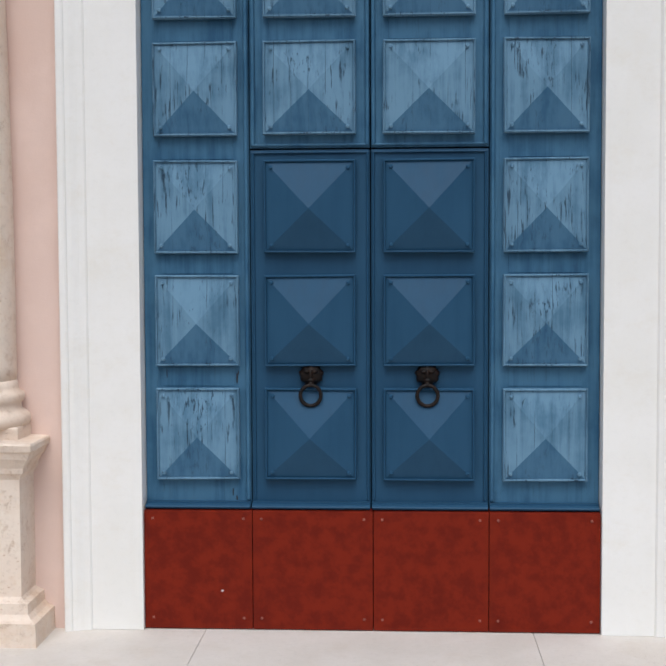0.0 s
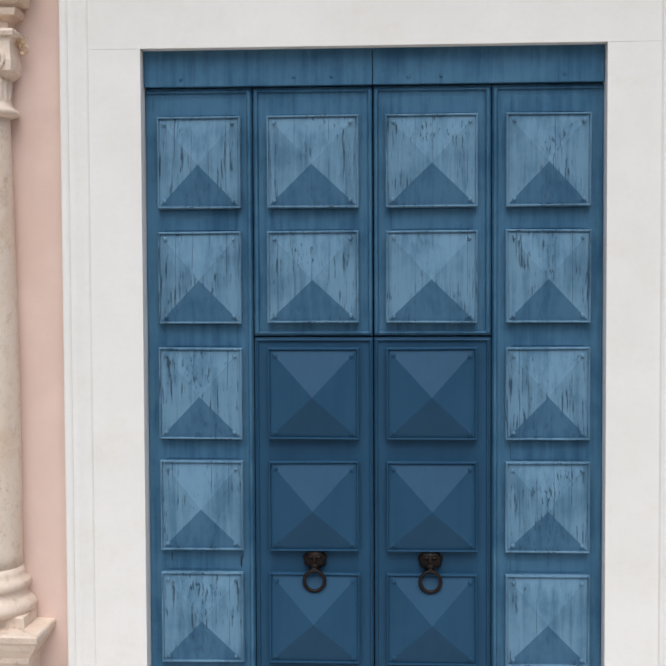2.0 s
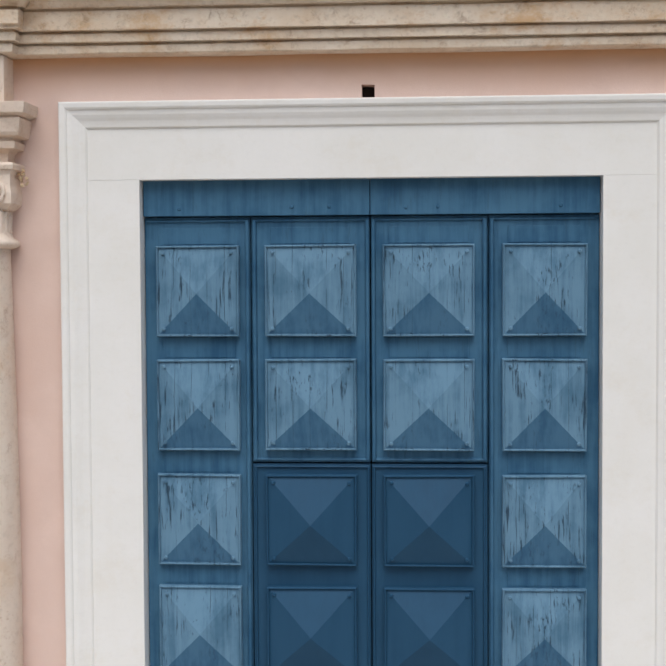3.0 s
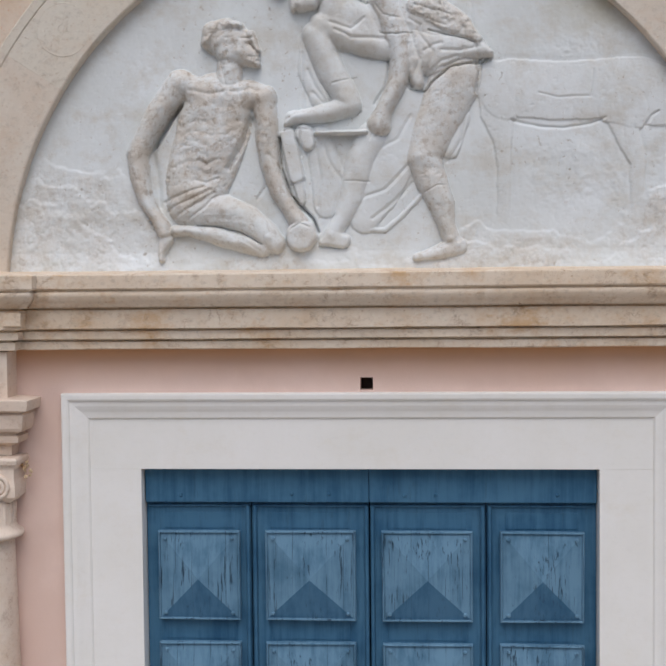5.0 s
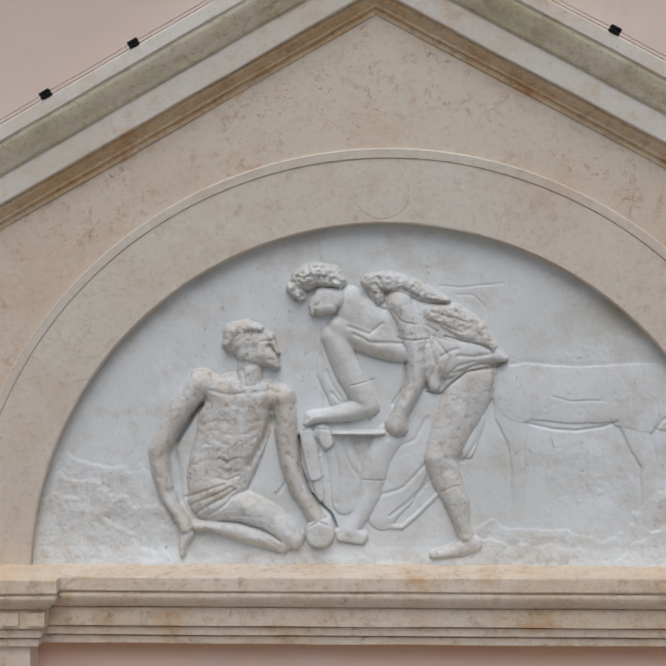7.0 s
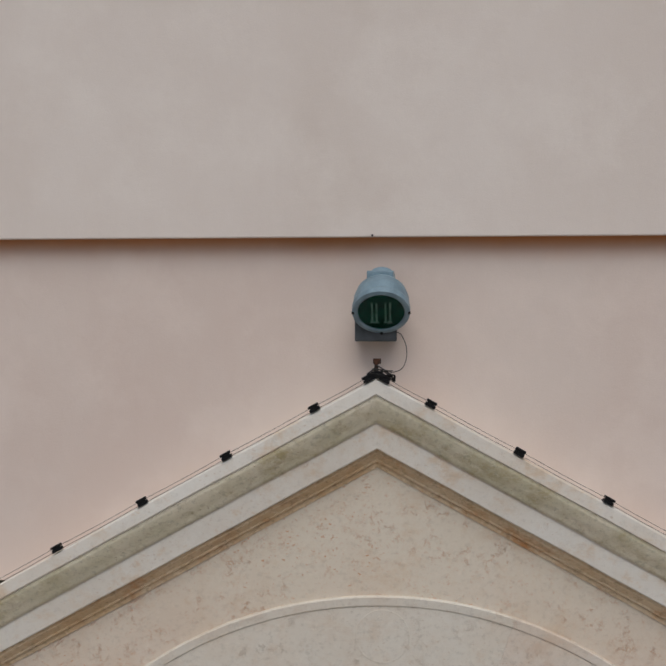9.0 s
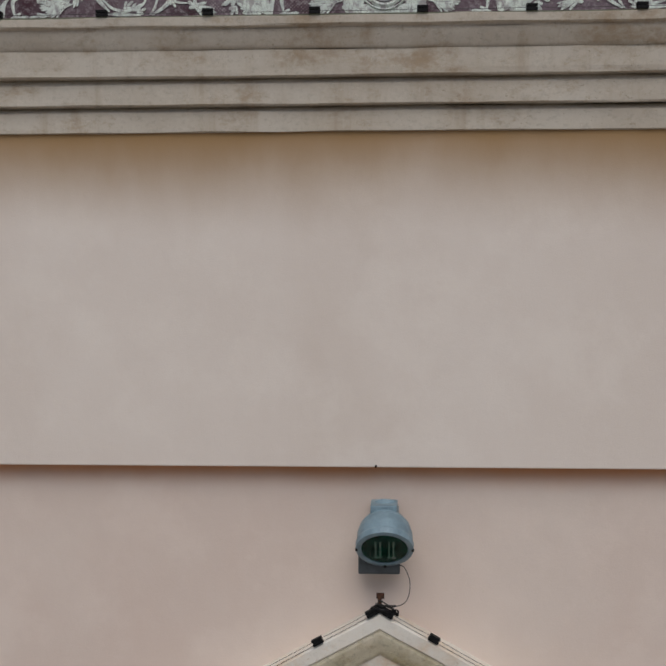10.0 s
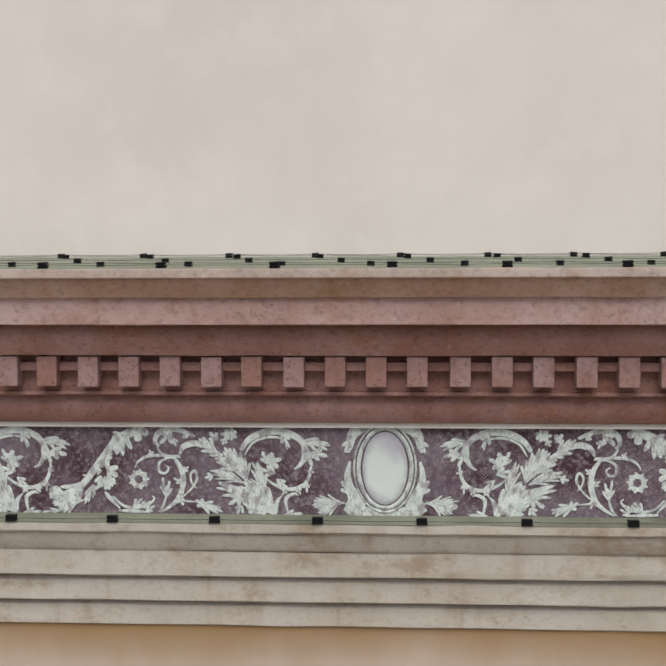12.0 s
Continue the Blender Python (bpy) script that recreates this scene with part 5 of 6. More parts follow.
        self.stem(((0.459, 10.117), (0.467, 10.177), (0.435, 10.202), (0.407, 10.198)), 0.008, 0.005)
        self.stem(((0.515, 10.107), (0.511, 10.163), (0.485, 10.195)), 0.010, 0.005)
        self.leaf((0.485, 10.103), (0.386, 10.111), 0.014, 3)
        # large acanthus
        self.leaf((0.515, 10.098), (0.673, 10.250), 0.050, 4, 0.012)
        self.leaf((0.559, 10.103), (0.674, 10.187), 0.030, 3, 0.0)
        self.leaf((0.574, 10.177), (0.625, 10.361), 0.026, 4, 0.014)
        self.leaf((0.624, 10.147), (0.805, 10.227), 0.032, 4, 0.030)
        self.leaf((0.674, 10.197), (0.738, 10.147), 0.020, 2, 0.0)
        self.leaf((0.662, 10.250), (0.837, 10.298), 0.024, 4, 0.016)
        self.leaf((0.650, 10.256), (0.697, 10.393), 0.032, 4, 0.0)
        self.leaf((0.673, 10.306), (0.760, 10.424), 0.036, 4, 0.0)
        self.leaf((0.703, 10.306), (0.804, 10.375), 0.022, 3, 0.004)
        self.leaf((0.762, 10.385), (0.832, 10.385), 0.014, 2, 0.0)
        self.leaf((0.792, 10.389), (0.888, 10.464), 0.026, 3, 0.004)
        for k in range(5):
            a = 1.2566 * k
            c = (0.732, 10.484)
            self.leaf(c, (c[0] + 0.042 * math.cos(a), c[1] + 0.027 * math.sin(a)), 0.016, 2)
        self.leaf((0.792, 10.454), (0.828, 10.494), 0.018, 2)
        self.leaf((0.884, 10.157), (0.770, 10.117), 0.022, 3)
        self.leaf((0.854, 10.143), (0.898, 10.171), 0.016, 2)
        # arching stem to the second scroll
        self.stem(((0.896, 10.472), (0.961, 10.500), (1.021, 10.508), (1.072, 10.489), (1.088, 10.449), (1.068, 10.425)), 0.011, 0.009)
        self.leaf((1.007, 10.495), (1.060, 10.435), 0.020, 2, 0.006)
        self.stem(((0.856, 10.425), (0.902, 10.441), (0.952, 10.425), (0.972, 10.389)), 0.012, 0.009)
        self.stem(((1.082, 10.426), (1.057, 10.390), (1.023, 10.378), (0.972, 10.382)), 0.005, 0.006)
        self.stem(((0.968, 10.374), (1.053, 10.382), (1.123, 10.378), (1.169, 10.354), (1.186, 10.323)), 0.007, 0.004)
        self.stem(((1.001, 10.374), (0.969, 10.326), (0.955, 10.266), (0.970, 10.197), (1.004, 10.151), (1.065, 10.111)), 0.011, 0.008)
        self.stem(((0.993, 10.370), (1.033, 10.370), (1.069, 10.346), (1.069, 10.306), (1.041, 10.298), (1.025, 10.322), (1.045, 10.338)), 0.0055, 0.004)
        self.leaf((1.040, 10.183), (1.054, 10.277), 0.012, 2)
        self.leaf((1.034, 10.183), (1.020, 10.267), 0.013, 2)
        self.stem(((1.038, 10.187), (1.051, 10.143), (1.075, 10.111)), 0.005, 0.004)
        self.stem(((0.970, 10.175), (0.914, 10.227), (0.889, 10.276), (0.901, 10.310), (0.921, 10.290), (0.913, 10.251), (0.893, 10.227)), 0.005, 0.004)
        self.stem(((0.970, 10.171), (0.934, 10.165), (0.898, 10.163)), 0.004, 0.003)
        for k in range(9):
            a = 0.698 * k + 0.3
            c = (1.168, 10.267)
            self.leaf((c[0] + 0.018 * math.cos(a), c[1] + 0.018 * math.sin(a)), (c[0] + 0.052 * math.cos(a), c[1] + 0.052 * math.sin(a)), 0.013, 1)
        # long diagonal stem with leaves
        self.stem(((1.289, 10.466), (1.330, 10.396), (1.371, 10.331), (1.417, 10.267), (1.468, 10.211)), 0.006, 0.016)
        self.stem(((1.283, 10.456), (1.314, 10.386), (1.319, 10.331), (1.299, 10.287)), 0.010, 0.008)
        self.leaf((1.427, 10.263), (1.564, 10.137), 0.040, 4, -0.012)
        for k in range(5):
            a = 1.2566 * k + 0.5
            c = (1.570, 10.200)
            self.leaf(c, (c[0] + 0.036 * math.cos(a), c[1] + 0.036 * math.sin(a)), 0.018, 2)
        self.leaf((1.540, 10.117), (1.642, 10.107), 0.010, 2)
        self.leaf((1.222, 10.505), (1.266, 10.374), 0.036, 3, 0.012)
        self.leaf((1.257, 10.490), (1.293, 10.462), 0.016, 2)
        self.leaf((1.176, 10.525), (1.169, 10.442), 0.036, 2, 0.0)
        self.leaf((1.192, 10.505), (1.213, 10.466), 0.020, 2, 0.0)
        self.leaf((1.319, 10.323), (1.263, 10.283), 0.024, 2, 0.006)
        self.leaf((1.331, 10.283), (1.304, 10.215), 0.028, 3, 0.004)
        self.leaf((1.352, 10.287), (1.365, 10.219), 0.016, 2, 0.0)
        self.leaf((1.387, 10.243), (1.426, 10.143), 0.016, 3, 0.004)
        self.leaf((1.389, 10.243), (1.381, 10.191), 0.012, 2)
        self.stem(((1.332, 10.207), (1.306, 10.175), (1.260, 10.127)), 0.008, 0.006)
        self.stem(((1.296, 10.187), (1.246, 10.143), (1.186, 10.131), (1.125, 10.147), (1.095, 10.175), (1.107, 10.191)), 0.006, 0.004)
        self.stem(((1.267, 10.117), (1.196, 10.115), (1.115, 10.111)), 0.007, 0.005)
        self.leaf((1.196, 10.139), (1.151, 10.175), 0.014, 2)
        self.leaf((1.172, 10.131), (1.105, 10.163), 0.012, 2)
        # small leaves and curls that fill the ground
        for a, b, w in (((0.932, 10.465), (0.955, 10.494), 0.012), ((1.002, 10.465), (0.988, 10.425), 0.012), ((0.957, 10.306), (0.929, 10.330), 0.010), ((0.961, 10.247), (1.001, 10.276), 0.010), ((0.978, 10.187), (0.954, 10.143), 0.012),
                        ((1.103, 10.378), (1.117, 10.410), 0.010), ((1.136, 10.117), (1.091, 10.143), 0.012), ((1.345, 10.307), (1.386, 10.307), 0.012), ((1.396, 10.277), (1.437, 10.287), 0.010), ((1.322, 10.387), (1.294, 10.363), 0.014),
                        ((1.351, 10.347), (1.323, 10.331), 0.014), ((1.316, 10.267), (1.279, 10.243), 0.014), ((0.415, 10.234), (0.399, 10.202), 0.010), ((0.465, 10.226), (0.485, 10.198), 0.010), ((0.363, 10.315), (0.332, 10.305), 0.010),
                        ((0.674, 10.147), (0.704, 10.103), 0.016), ((0.813, 10.286), (0.853, 10.276), 0.014), ((0.752, 10.464), (0.768, 10.434), 0.012)):
            self.leaf(a, b, w, 2)
        # spreading leaf at the foot of the medallion
        self.leaf((0.182, 10.163), (0.340, 10.187), 0.020, 4, -0.010)
        self.leaf((0.217, 10.155), (0.316, 10.115), 0.022, 4, 0.0)
        self.leaf((0.276, 10.147), (0.344, 10.151), 0.016, 3, 0.0)


for side, move in ((-1, 0.0), (1, 0.0), (-1, 1.245), (1, 1.245)):
    o = Ornament(side, move)
    o.draw()


def medallion():
    """The oval medallion in its strapwork frame."""
    def oval(rx, rz, n=48):
        return [(0.007 + rx * math.cos(2 * math.pi * k / n), 10.328 + rz * math.sin(2 * math.pi * k / n)) for k in range(n)]

    bm = bmesh.new()
    flat_piece(bm, oval(0.106, 0.172), oval(0.095, 0.16), -0.070, 0.005)
    cap = [bm.verts.new((x, -0.0749, z)) for x, z in oval(0.096, 0.161)]
    bm.faces.new(cap)
    on_frieze("medallion", bm, MEDALLION, "pale oval painted medallion")
    for r0, r1, name, material, y in ((0.114, 0.134, "medallion_rim", PAINT_LIGHT, -0.071), (0.140, 0.150, "medallion_rim", PAINT_LIGHT, -0.070)):
        bm = bmesh.new()
        a, b, c = oval(r0, r0 + 0.064), oval((r0 + r1) / 2, (r0 + r1) / 2 + 0.064), oval(r1, r1 + 0.064)
        rows = [[bm.verts.new((x, yy, z)) for x, z in line] for line, yy in ((a, y + 0.006), (a, y), (b, y - 0.006), (c, y), (c, y + 0.006))]
        for p, q in zip(rows, rows[1:]):
            for k in range(48):
                bm.faces.new((p[k], p[(k + 1) % 48], q[(k + 1) % 48], q[k]))
        on_frieze(name, bm, material)
    bm = bmesh.new()
    bm.faces.new([bm.verts.new((x, -0.0670, z)) for x, z in oval(0.150, 0.206)])
    on_frieze("outline", bm, PAINT_LINE)
    for s in (-1, 1):
        o = Ornament(s)
        o.stem(((0.06, 10.525), (0.11, 10.515), (0.15, 10.49), (0.165, 10.44), (0.175, 10.40)), 0.022, 0.012)
        o.stem(((0.125, 10.505), (0.150, 10.505), (0.160, 10.485), (0.145, 10.475), (0.136, 10.488)), 0.006, 0.004)
        o.stem(((0.165, 10.36), (0.176, 10.30), (0.168, 10.24), (0.150, 10.18), (0.165, 10.13), (0.11, 10.115)), 0.010, 0.022)
        o.leaf((0.165, 10.20), (0.205, 10.27), 0.018, 2)
        o.leaf((0.17, 10.46), (0.185, 10.40), 0.018, 2)
        o.stem(((-0.01, 10.118), (0.07, 10.116), (0.13, 10.124), (0.165, 10.15)), 0.020, 0.020)
        o.stem(((0.10, 10.145), (0.135, 10.19), (0.150, 10.24)), 0.020, 0.010)
        o.leaf((0.150, 10.16), (0.195, 10.125), 0.016, 2)


medallion()

# ---- main cornice ----
cornice = thing("main_cornice", (0, 0, 10.54), "dull red stone cornice with a row of square dentils", "cornice")


def on_cornice(name, bm, material, label="", smooth=False):
    ob = part(name, bm, material, cornice, label, smooth)
    ob.matrix_parent_inverse = Matrix.Translation((0, 0, -10.54))
    return ob


COR = ((0.485, 11.265), (0.505, 11.262), (0.508, 11.222), (0.495, 11.216), (0.485, 11.19), (0.455, 11.150), (0.450, 11.138), (0.425, 11.134), (0.418, 11.018), (0.412, 11.014), (0.330, 11.024), (0.318, 11.012),
       (0.345, 10.985), (0.320, 10.92), (0.295, 10.885), (0.290, 10.872), (0.180, 10.870), (0.175, 10.702), (0.205, 10.698), (0.205, 10.684), (0.150, 10.682), (0.148, 10.672), (0.164, 10.64), (0.154, 10.60), (0.138, 10.570), (0.120, 10.548), (-0.02, 10.544))
for name, a, b, material, smooth in (("fillet", 0, 3, RED_WORN, False), ("cyma", 3, 6, RED_WORN, True), ("corona", 6, 11, RED_LIT, False), ("ovolo", 11, 15, RED_STONE, True),
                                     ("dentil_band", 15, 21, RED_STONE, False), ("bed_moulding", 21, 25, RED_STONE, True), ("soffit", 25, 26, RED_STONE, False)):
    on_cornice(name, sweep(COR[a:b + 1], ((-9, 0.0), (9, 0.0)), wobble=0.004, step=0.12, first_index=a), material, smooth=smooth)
on_cornice("weathering", sweep(((0.04, 11.322), (0.2, 11.306), (0.4, 11.278), (0.500, 11.264), (0.49, 11.25)), ((-9, 0.0), (9, 0.0)), wobble=0.003, step=0.2), MOSS_STONE, "sloping mossy cornice top")
on_cornice("fillet", boxed(-9, 9, -0.232, -0.15, 10.797, 10.838, bevel=0.004), RED_STONE)
on_cornice("top_fillet", boxed(-9, 9, -0.513, -0.40, 11.222, 11.263, bevel=0.005), WORN_EDGE, "pale worn stone edge")
DENT = bpy.data.meshes.new("dentil")
bm = boxed(-0.047, 0.047, -0.278, -0.19, 10.727, 10.866, bevel=0.006)
bm.to_mesh(DENT)
bm.free()
DENT.materials.append(DENTIL_STONE)
for k in range(-20, 21):
    ob = new("dentil", DENT)
    ob.parent = cornice
    ob.location = (-0.029 + 0.1882 * k + random.uniform(-0.004, 0.004), random.uniform(-0.004, 0.004), -10.54 + random.uniform(-0.002, 0.002))

# ---- door knockers: plain bosses with rings ----
def knocker(x, z):
    bm = bmesh.new()
    bmesh.ops.create_uvsphere(bm, u_segments=20, v_segments=14, radius=0.056, matrix=Matrix.Translation((x, LEAF_Y - 0.012, z)) @ Matrix.Diagonal((1.0, 0.75, 0.86, 1)))
    for v in bm.verts:
        a = math.atan2(v.co.z - z, v.co.x - x)
        v.co.x += 0.004 * math.cos(a) * math.sin(9 * a)
        v.co.z += 0.004 * math.sin(a) * math.sin(9 * a)
    for dx, out, dz, sx, sz in ((-0.017, 0.050, 0.017, 0.017, 0.009), (0.017, 0.050, 0.017, 0.017, 0.009), (0.0, 0.058, 0.004, 0.009, 0.024), (0.0, 0.056, -0.022, 0.018, 0.012), (0.0, 0.056, -0.040, 0.014, 0.014)):
        bmesh.ops.create_uvsphere(bm, u_segments=12, v_segments=8, radius=1.0, matrix=Matrix.Translation((x + dx, LEAF_Y - out, z + dz)) @ Matrix.Diagonal((sx, 0.014, sz, 1)))
    boss = on_door("knocker", bm, IRON, "black cast-iron knocker boss with a hanging ring", smooth=True)
    bm = bmesh.new()
    big, small, n, m = 0.047, 0.0085, 36, 10
    rings = [[bm.verts.new((x + (big + small * math.cos(2 * math.pi * j / m)) * math.cos(2 * math.pi * k / n), LEAF_Y - 0.062 + small * math.sin(2 * math.pi * j / m),
                            z - 0.092 + (big + small * math.cos(2 * math.pi * j / m)) * math.sin(2 * math.pi * k / n))) for j in range(m)] for k in range(n)]
    for k in range(n):
        for j in range(m):
            bm.faces.new((rings[k][j], rings[(k + 1) % n][j], rings[(k + 1) % n][(j + 1) % m], rings[k][(j + 1) % m]))
    part("ring", bm, IRON, boss, smooth=True)


knocker(-0.271, 1.183)
knocker(0.263, 1.183)

# ---- a nail on the plaster step ----
bm = bmesh.new()
bmesh.ops.create_cone(bm, cap_ends=True, segments=8, radius1=0.005, radius2=0.005, depth=0.03, matrix=Matrix.Translation((-0.033, -0.072, 8.040)) @ pose(0, 0, 0, 90))
tagged(part("nail", bm, BLACK_PLASTIC), "short dark nail in the plaster step", "nail")

# ---- square socket in the wall over the frame ----
bm = bmesh.new()
box(bm, -0.03, 0.028, 0.10, 0.14, 3.893, 3.951)
tagged(part("wall_socket_back", bm, DARK), "dark square socket hole in the plaster", "hole", kind="structure")

# ---- dentils of the entablature over the column ----
for x0, x1 in ((-1.735, -1.655), (-1.617, -1.535), (-1.852, -1.772), (-1.97, -1.89)):
    part("dentil", boxed(x0, x1, -0.215, -0.14, 4.205, 4.266, bevel=0.004), LIMESTONE, entablature).matrix_parent_inverse = Matrix.Translation((0, 0, -4.08))


# ---- volutes and flower of the capital ----
def spiral(x, y, z, r, turns=2.2):
    pts = []
    for k in range(40):
        a = k / 39 * turns * 2 * math.pi
        q = r * (1 - 0.85 * k / 39)
        pts.append((x + q * math.sin(a), y, z + q * math.cos(a)))
    return tube(bmesh.new(), pts, 0.0105, 8)


on_column("volute", spiral(COL_X + 0.098, -0.152, 3.466, 0.054), COLUMN_STONE, smooth=True)
on_column("volute", spiral(COL_X - 0.098, -0.152, 3.466, 0.054), COLUMN_STONE, smooth=True)
bm = bmesh.new()
for k in range(14):
    bmesh.ops.create_icosphere(bm, subdivisions=1, radius=random.uniform(0.005, 0.011),
                               matrix=Matrix.Translation((COL_X + 0.205 + random.uniform(-0.02, 0.03), -0.05 + random.uniform(-0.03, 0.03), 3.545 + random.uniform(-0.04, 0.03))))
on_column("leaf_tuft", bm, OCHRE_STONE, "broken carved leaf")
bm = bmesh.new()
for k in range(24):
    a = 2 * math.pi * k / 24
    c, s = math.cos(a), math.sin(a)
    tube(bm, [(COL_X + 0.135 * c, COL_Y + 0.135 * s, 3.275), (COL_X + 0.136 * c, COL_Y + 0.136 * s, 3.34), (COL_X + 0.138 * c, COL_Y + 0.138 * s, 3.385)], 0.010, 6)
on_column("fluting", bm, COLUMN_STONE, smooth=True)

# ---- stone roundels let into the archivolt, a hair proud of it ----
for a, r in ((90, 0.127), (139.5, 0.122)):
    c = (ARCH_X + 1.797 * math.cos(radians(a)), ARCH_Z + 1.797 * math.sin(radians(a)))
    bm = bmesh.new()
    rings = [[bm.verts.new((c[0] + q * math.cos(2 * math.pi * k / 48), y, c[1] + q * math.sin(2 * math.pi * k / 48))) for k in range(48)]
             for q, y in ((r, -0.055), (r, -0.0612), (r - 0.0025, -0.0622), (r - 0.006, -0.0612))]
    for lower, upper in zip(rings, rings[1:]):
        for k in range(48):
            bm.faces.new((lower[k], lower[(k + 1) % 48], upper[(k + 1) % 48], upper[k]))
    bm.faces.new(rings[-1])
    on_ped("roundel", bm, ARCH_STONE)


# ---- floodlight over the pediment ----
def floodlight():
    ob = thing("floodlight", (0.01, -0.03, 7.55), "grey enamel floodlight with green glass above the pediment", "floodlight")

    def put(name, bm, material, label="", smooth=False):
        p = part(name, bm, material, ob, label, smooth)
        p.matrix_parent_inverse = Matrix.Translation((-0.01, 0.03, -7.55))
        return p

    aim = Matrix.Translation((0.010, -0.235, 7.695)) @ pose(0, 0, 0, -48)   # local +z points back and up

    def turned(profile, n=40):
        bm = bmesh.new()
        rings = [[bm.verts.new(aim @ Vector((r * math.cos(2 * math.pi * k / n), r * math.sin(2 * math.pi * k / n), -d))) for k in range(n)] for r, d in profile]
        for a, b in zip(rings, rings[1:]):
            for k in range(n):
                bm.faces.new((a[k], a[(k + 1) % n], b[(k + 1) % n], b[k]))
        bm.faces.new(rings[0]), bm.faces.new(list(reversed(rings[-1])))
        return bm

    # aim turns the local -z axis to the front and downwards
    put("body", turned(((0.09, -0.012), (0.104, -0.010), (0.105, 0.006), (0.112, 0.011), (0.129, 0.007), (0.131, -0.020), (0.127, -0.030), (0.125, -0.075), (0.114, -0.115),
                        (0.090, -0.150), (0.070, -0.168), (0.064, -0.178), (0.062, -0.23), (0.05, -0.236))), GREY_PAINT, smooth=False)
    put("reflector", turned(((0.107, 0.000), (0.106, -0.002), (0.05, -0.006))), DARK_GREEN)
    put("glass", turned(((0.105, 0.001), (0.105, 0.005), (0.06, 0.009), (0.02, 0.010))), GLASS, "dark green glass")
    bm = bmesh.new()
    for x in (-0.030, 0.030):
        for dx in (-0.010, 0.010):
            tube(bm, [aim @ Vector((x + dx, -0.062 + 0.018 * k, -0.004)) for k in range(8)], 0.0065, 8)
        tube(bm, [aim @ Vector((x + d, 0.060, -0.003)) for d in (-0.020, -0.008, 0.008, 0.020)], 0.008, 8)
    put("lamp_tubes", bm, TUBE_WHITE, smooth=True)
    put("junction_box", boxed(-0.056, 0.066, -0.185, -0.02, 7.775, 7.878, bevel=0.007), GREY_PAINT)
    put("mounting_box", boxed(-0.112, 0.078, -0.150, 0.012, 7.556, 7.690, bevel=0.006), CHARCOAL, "darker grey mounting box")
    for a in (0, 90, 180):
        bm = bmesh.new()
        bmesh.ops.create_cone(bm, cap_ends=True, segments=8, radius1=0.006, radius2=0.006, depth=0.012,
                              matrix=aim @ Matrix.Translation((0.126 * math.cos(radians(a)), 0.126 * math.sin(radians(a)), -0.008)))
        put("rim_screw", bm, BLACK_PLASTIC)
    put("cable", tube(bmesh.new(), smooth_3d(((0.075, -0.14, 7.60), (0.10, -0.15, 7.585), (0.122, -0.15, 7.53), (0.120, -0.16, 7.47), (0.095, -0.18, 7.43), (0.03, -0.19, 7.412))), 0.0020), WIRE, "thin grey cable")


def smooth_3d(points, count=8):
    out = []
    pts = [Vector(p) for p in points]
    pts = [2 * pts[0] - pts[1]] + pts + [2 * pts[-1] - pts[-2]]
    for i in range(1, len(pts) - 2):
        p0, p1, p2, p3 = pts[i - 1:i + 3]
        for k in range(count):
            t = k / count
            out.append(0.5 * (2 * p1 + (p2 - p0) * t + (2 * p0 - 5 * p1 + 4 * p2 - p3) * t * t + (3 * p1 - p0 - 3 * p2 + p3) * t ** 3))
    return out + [pts[-2]]


floodlight()


# ---- bird wires held by black clips ----
def clip_mesh():
    bm = boxed(-0.025, 0.025, -0.016, 0.016, -0.001, 0.013, bevel=0.002)
    box(bm, -0.025, 0.025, -0.016, 0.016, 0.017, 0.029, bevel=0.002)
    box(bm, -0.018, 0.018, -0.012, 0.012, 0.011, 0.019)
    data = bpy.data.meshes.new("clip")
    bm.to_mesh(data)
    bm.free()
    data.materials.append(BLACK_PLASTIC)
    return data


CLIP = clip_mesh()


def bird_wire(label, places, wires, lean=0.0, size=1.0):
    """Wires through clips at places (x, y, z, turn about y in degrees)."""
    ob = thing("bird_wire", places[0][:3], label, "bird wire", "bird wires on the ledges")
    at = Vector(places[0][:3])
    for x, y, z, turn in places:
        c = new("clip", CLIP)
        c.parent = ob
        c.location = Vector((x, y, z)) - at
        c.scale = (size, size, size)
        c.rotation_euler = (lean, radians(turn), radians(random.uniform(-8, 8)))
    for lift in wires:
        bm = bmesh.new()
        pts = []
        for (x, y, z, turn), (x2, y2, z2, turn2) in zip(places, places[1:]):
            for k in range(5):
                t = k / 5
                sag = -0.003 * math.sin(math.pi * t)
                pts.append((x + (x2 - x) * t, y + (y2 - y) * t, z + (z2 - z) * t + lift + sag))
        tube(bm, pts + [(*places[-1][:2], places[-1][2] + lift)], 0.0012, 5)
        part("wire", bm, WIRE, ob).matrix_parent_inverse = Matrix.Translation(-at)
    return ob


def rake_z(x):
    return 7.397 - SLOPE * abs(x - AXIS)


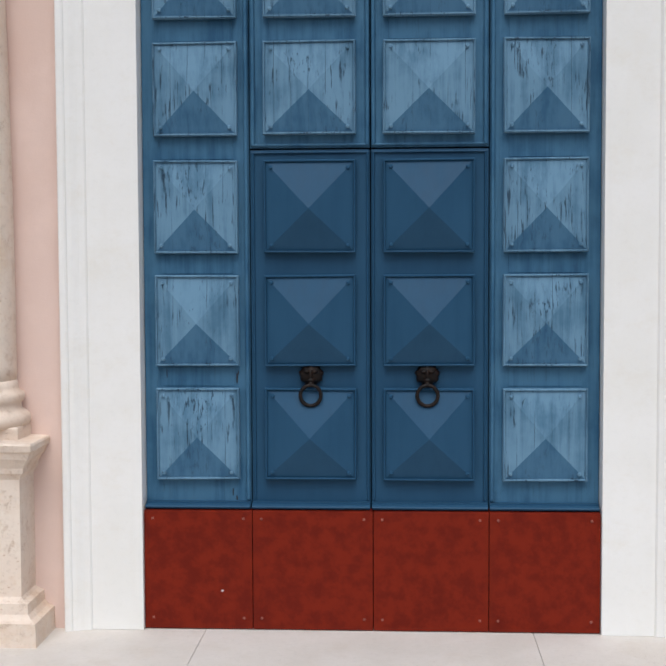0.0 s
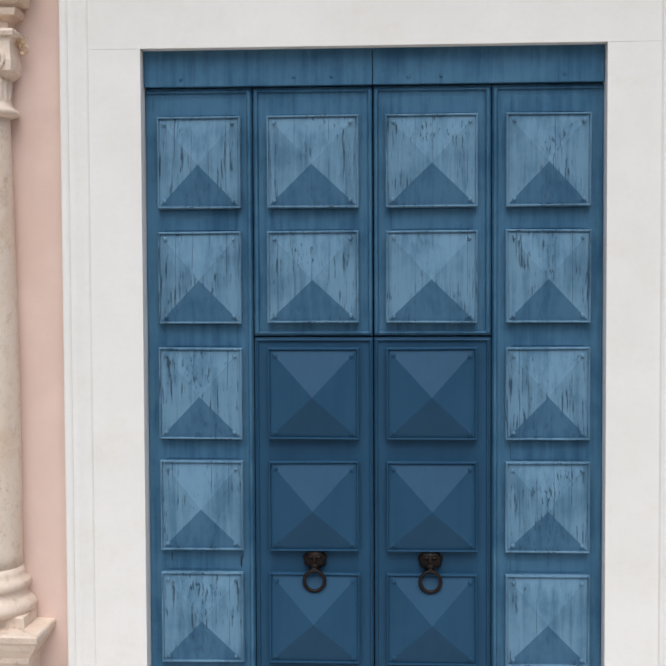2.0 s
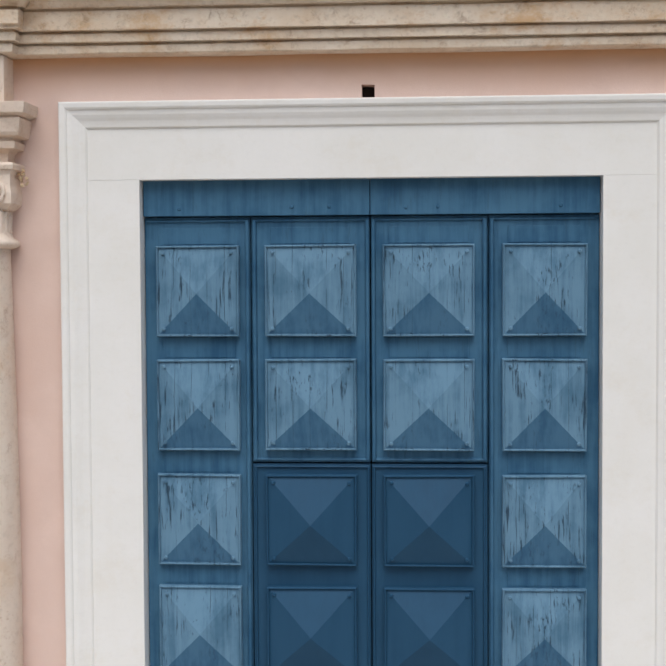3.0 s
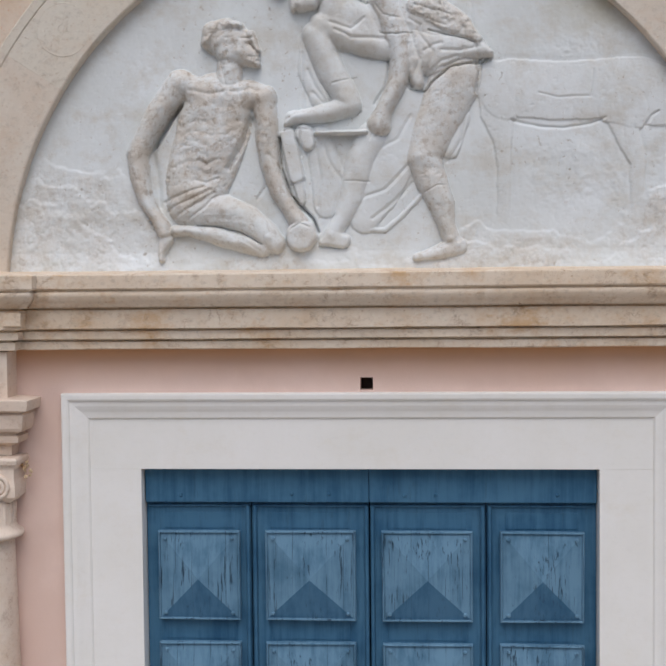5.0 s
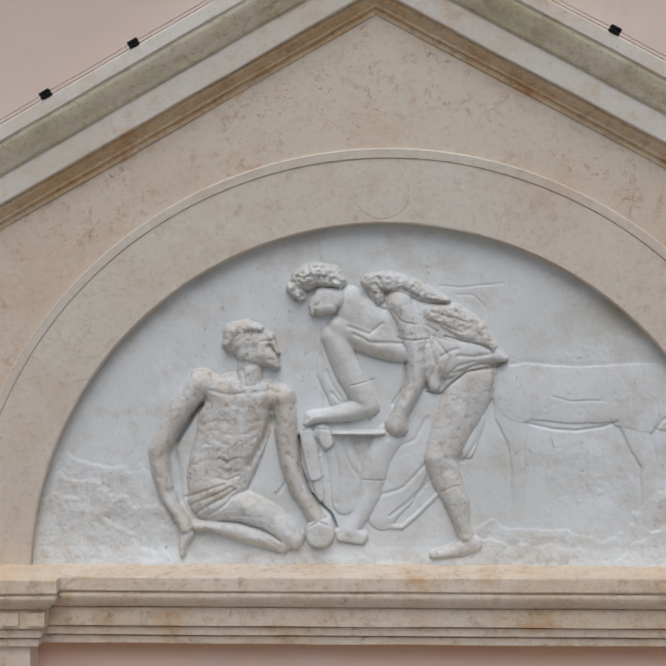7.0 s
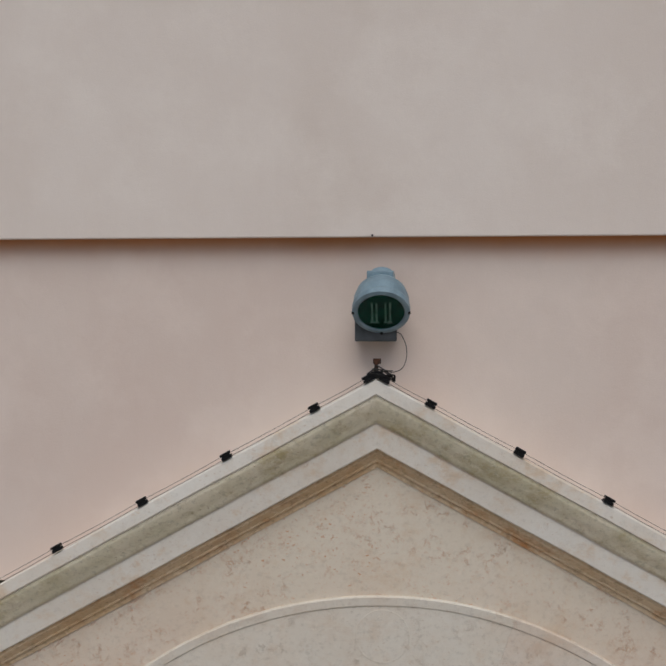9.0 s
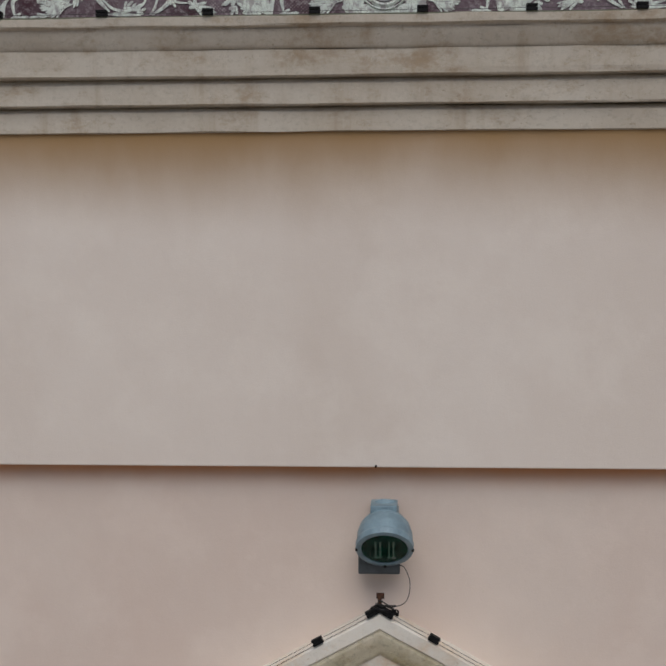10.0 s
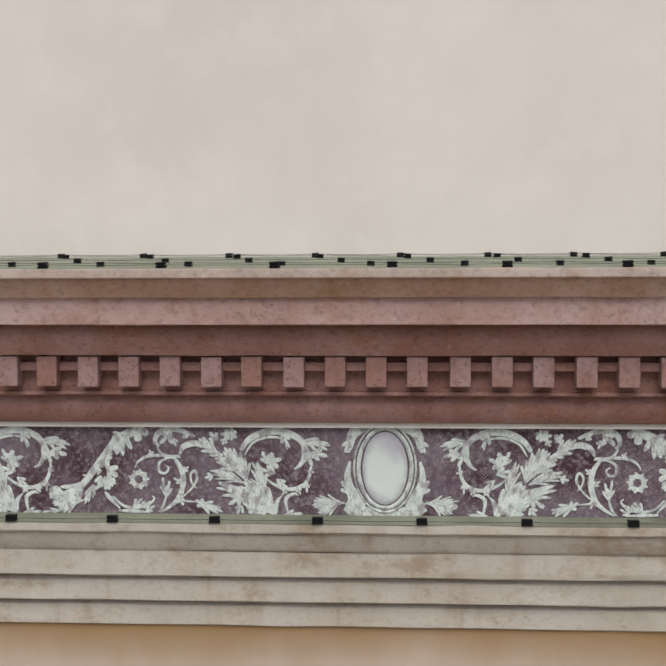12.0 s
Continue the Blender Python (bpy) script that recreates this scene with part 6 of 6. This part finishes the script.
TILT = math.degrees(math.atan(SLOPE))
bird_wire("thin steel bird wire in black clips along the pediment slope",
          [(x, -0.205, rake_z(x), -TILT) for x in (-2.14, -1.86, -1.482, -1.082, -0.692, -0.289, -0.045)], (0.004, 0.022))
bird_wire("thin steel bird wire in black clips along the pediment slope",
          [(x, -0.205, rake_z(x), TILT) for x in (0.02, 0.226, 0.623, 1.019, 1.41, 1.80, 2.14)], (0.004, 0.022))
bird_wire("steel bird wire in black clips on the ledge under the frieze", [(0.178 + 0.481 * k, -0.172, 10.085, 0) for k in range(-8, 9)], (0.014,))
for x0, pitch, y, count in ((0.04, 0.505, -0.490, 8), (-0.04, 0.398, -0.425, 10), (0.205, 0.398, -0.300, 10), (0.115, 0.398, -0.145, 10), (0.085, 0.398, -0.105, 10)):
    bird_wire("steel bird wires in black clips on the cornice top",
              [(x0 + pitch * k + random.uniform(-0.015, 0.015), y + random.uniform(-0.02, 0.02), 11.266 + (y + 0.503) * 0.128, random.uniform(-4, 4)) for k in range(-count, count + 1)], (0.014,), radians(8), 0.88 if y < -0.45 else 0.66)

# tangle of wire and a rusty bolt at the peak
knot = thing("wire_knot", (AXIS, -0.2, 7.40), "tangled wire and rusty bolt at the pediment peak", "wire")
bm = bmesh.new()
for k in range(9):
    a, b = random.uniform(-0.06, -0.02), random.uniform(0.03, 0.075)
    z = 7.405 + random.uniform(-0.015, 0.03)
    tube(bm, smooth_3d(((a, -0.20, z), (a / 3, -0.215 + random.uniform(-0.01, 0.01), z + random.uniform(-0.012, 0.018)), (b, -0.20, z - random.uniform(0.0, 0.035)))), 0.003, 5)
part("wire", bm, WIRE, knot).matrix_parent_inverse = Matrix.Translation((-AXIS, 0.2, -7.40))
bm = bmesh.new()
box(bm, -0.036, 0.015, -0.215, -0.19, 7.392, 7.424, bevel=0.003)
bm2 = bmesh.new()
for k in range(3):
    tube(bm2, smooth_3d(((-0.055 + 0.02 * k, -0.205, 7.412 + 0.006 * k), (-0.01, -0.222, 7.410 - 0.004 * k), (0.04 + 0.012 * k, -0.212, 7.398 + 0.005 * k), (0.068, -0.2, 7.378))), 0.0042, 6)
part("cable_end", bm2, BLACK_PLASTIC, knot, "black cable ends").matrix_parent_inverse = Matrix.Translation((-AXIS, 0.2, -7.40))
part("clamp", bm, BLACK_PLASTIC, knot).matrix_parent_inverse = Matrix.Translation((-AXIS, 0.2, -7.40))
bm = bmesh.new()
box(bm, -0.022, -0.004, -0.205, -0.19, 7.41, 7.476, bevel=0.002)
box(bm, -0.028, 0.008, -0.207, -0.188, 7.458, 7.482, bevel=0.002)
part("bolt", bm, RUST, knot, "rusty bolt").matrix_parent_inverse = Matrix.Translation((-AXIS, 0.2, -7.40))

# ---- paving slabs ----
for col in range(-5, 6):
    x0 = -0.762 + 1.507 * col
    if -8.9 < x0 < 7.3:
        part("slab", boxed(x0 + 0.001, x0 + 1.506, -0.975, 0.12, -0.06, random.uniform(-0.001, 0.0), bevel=0.002), PAVING, pavement)
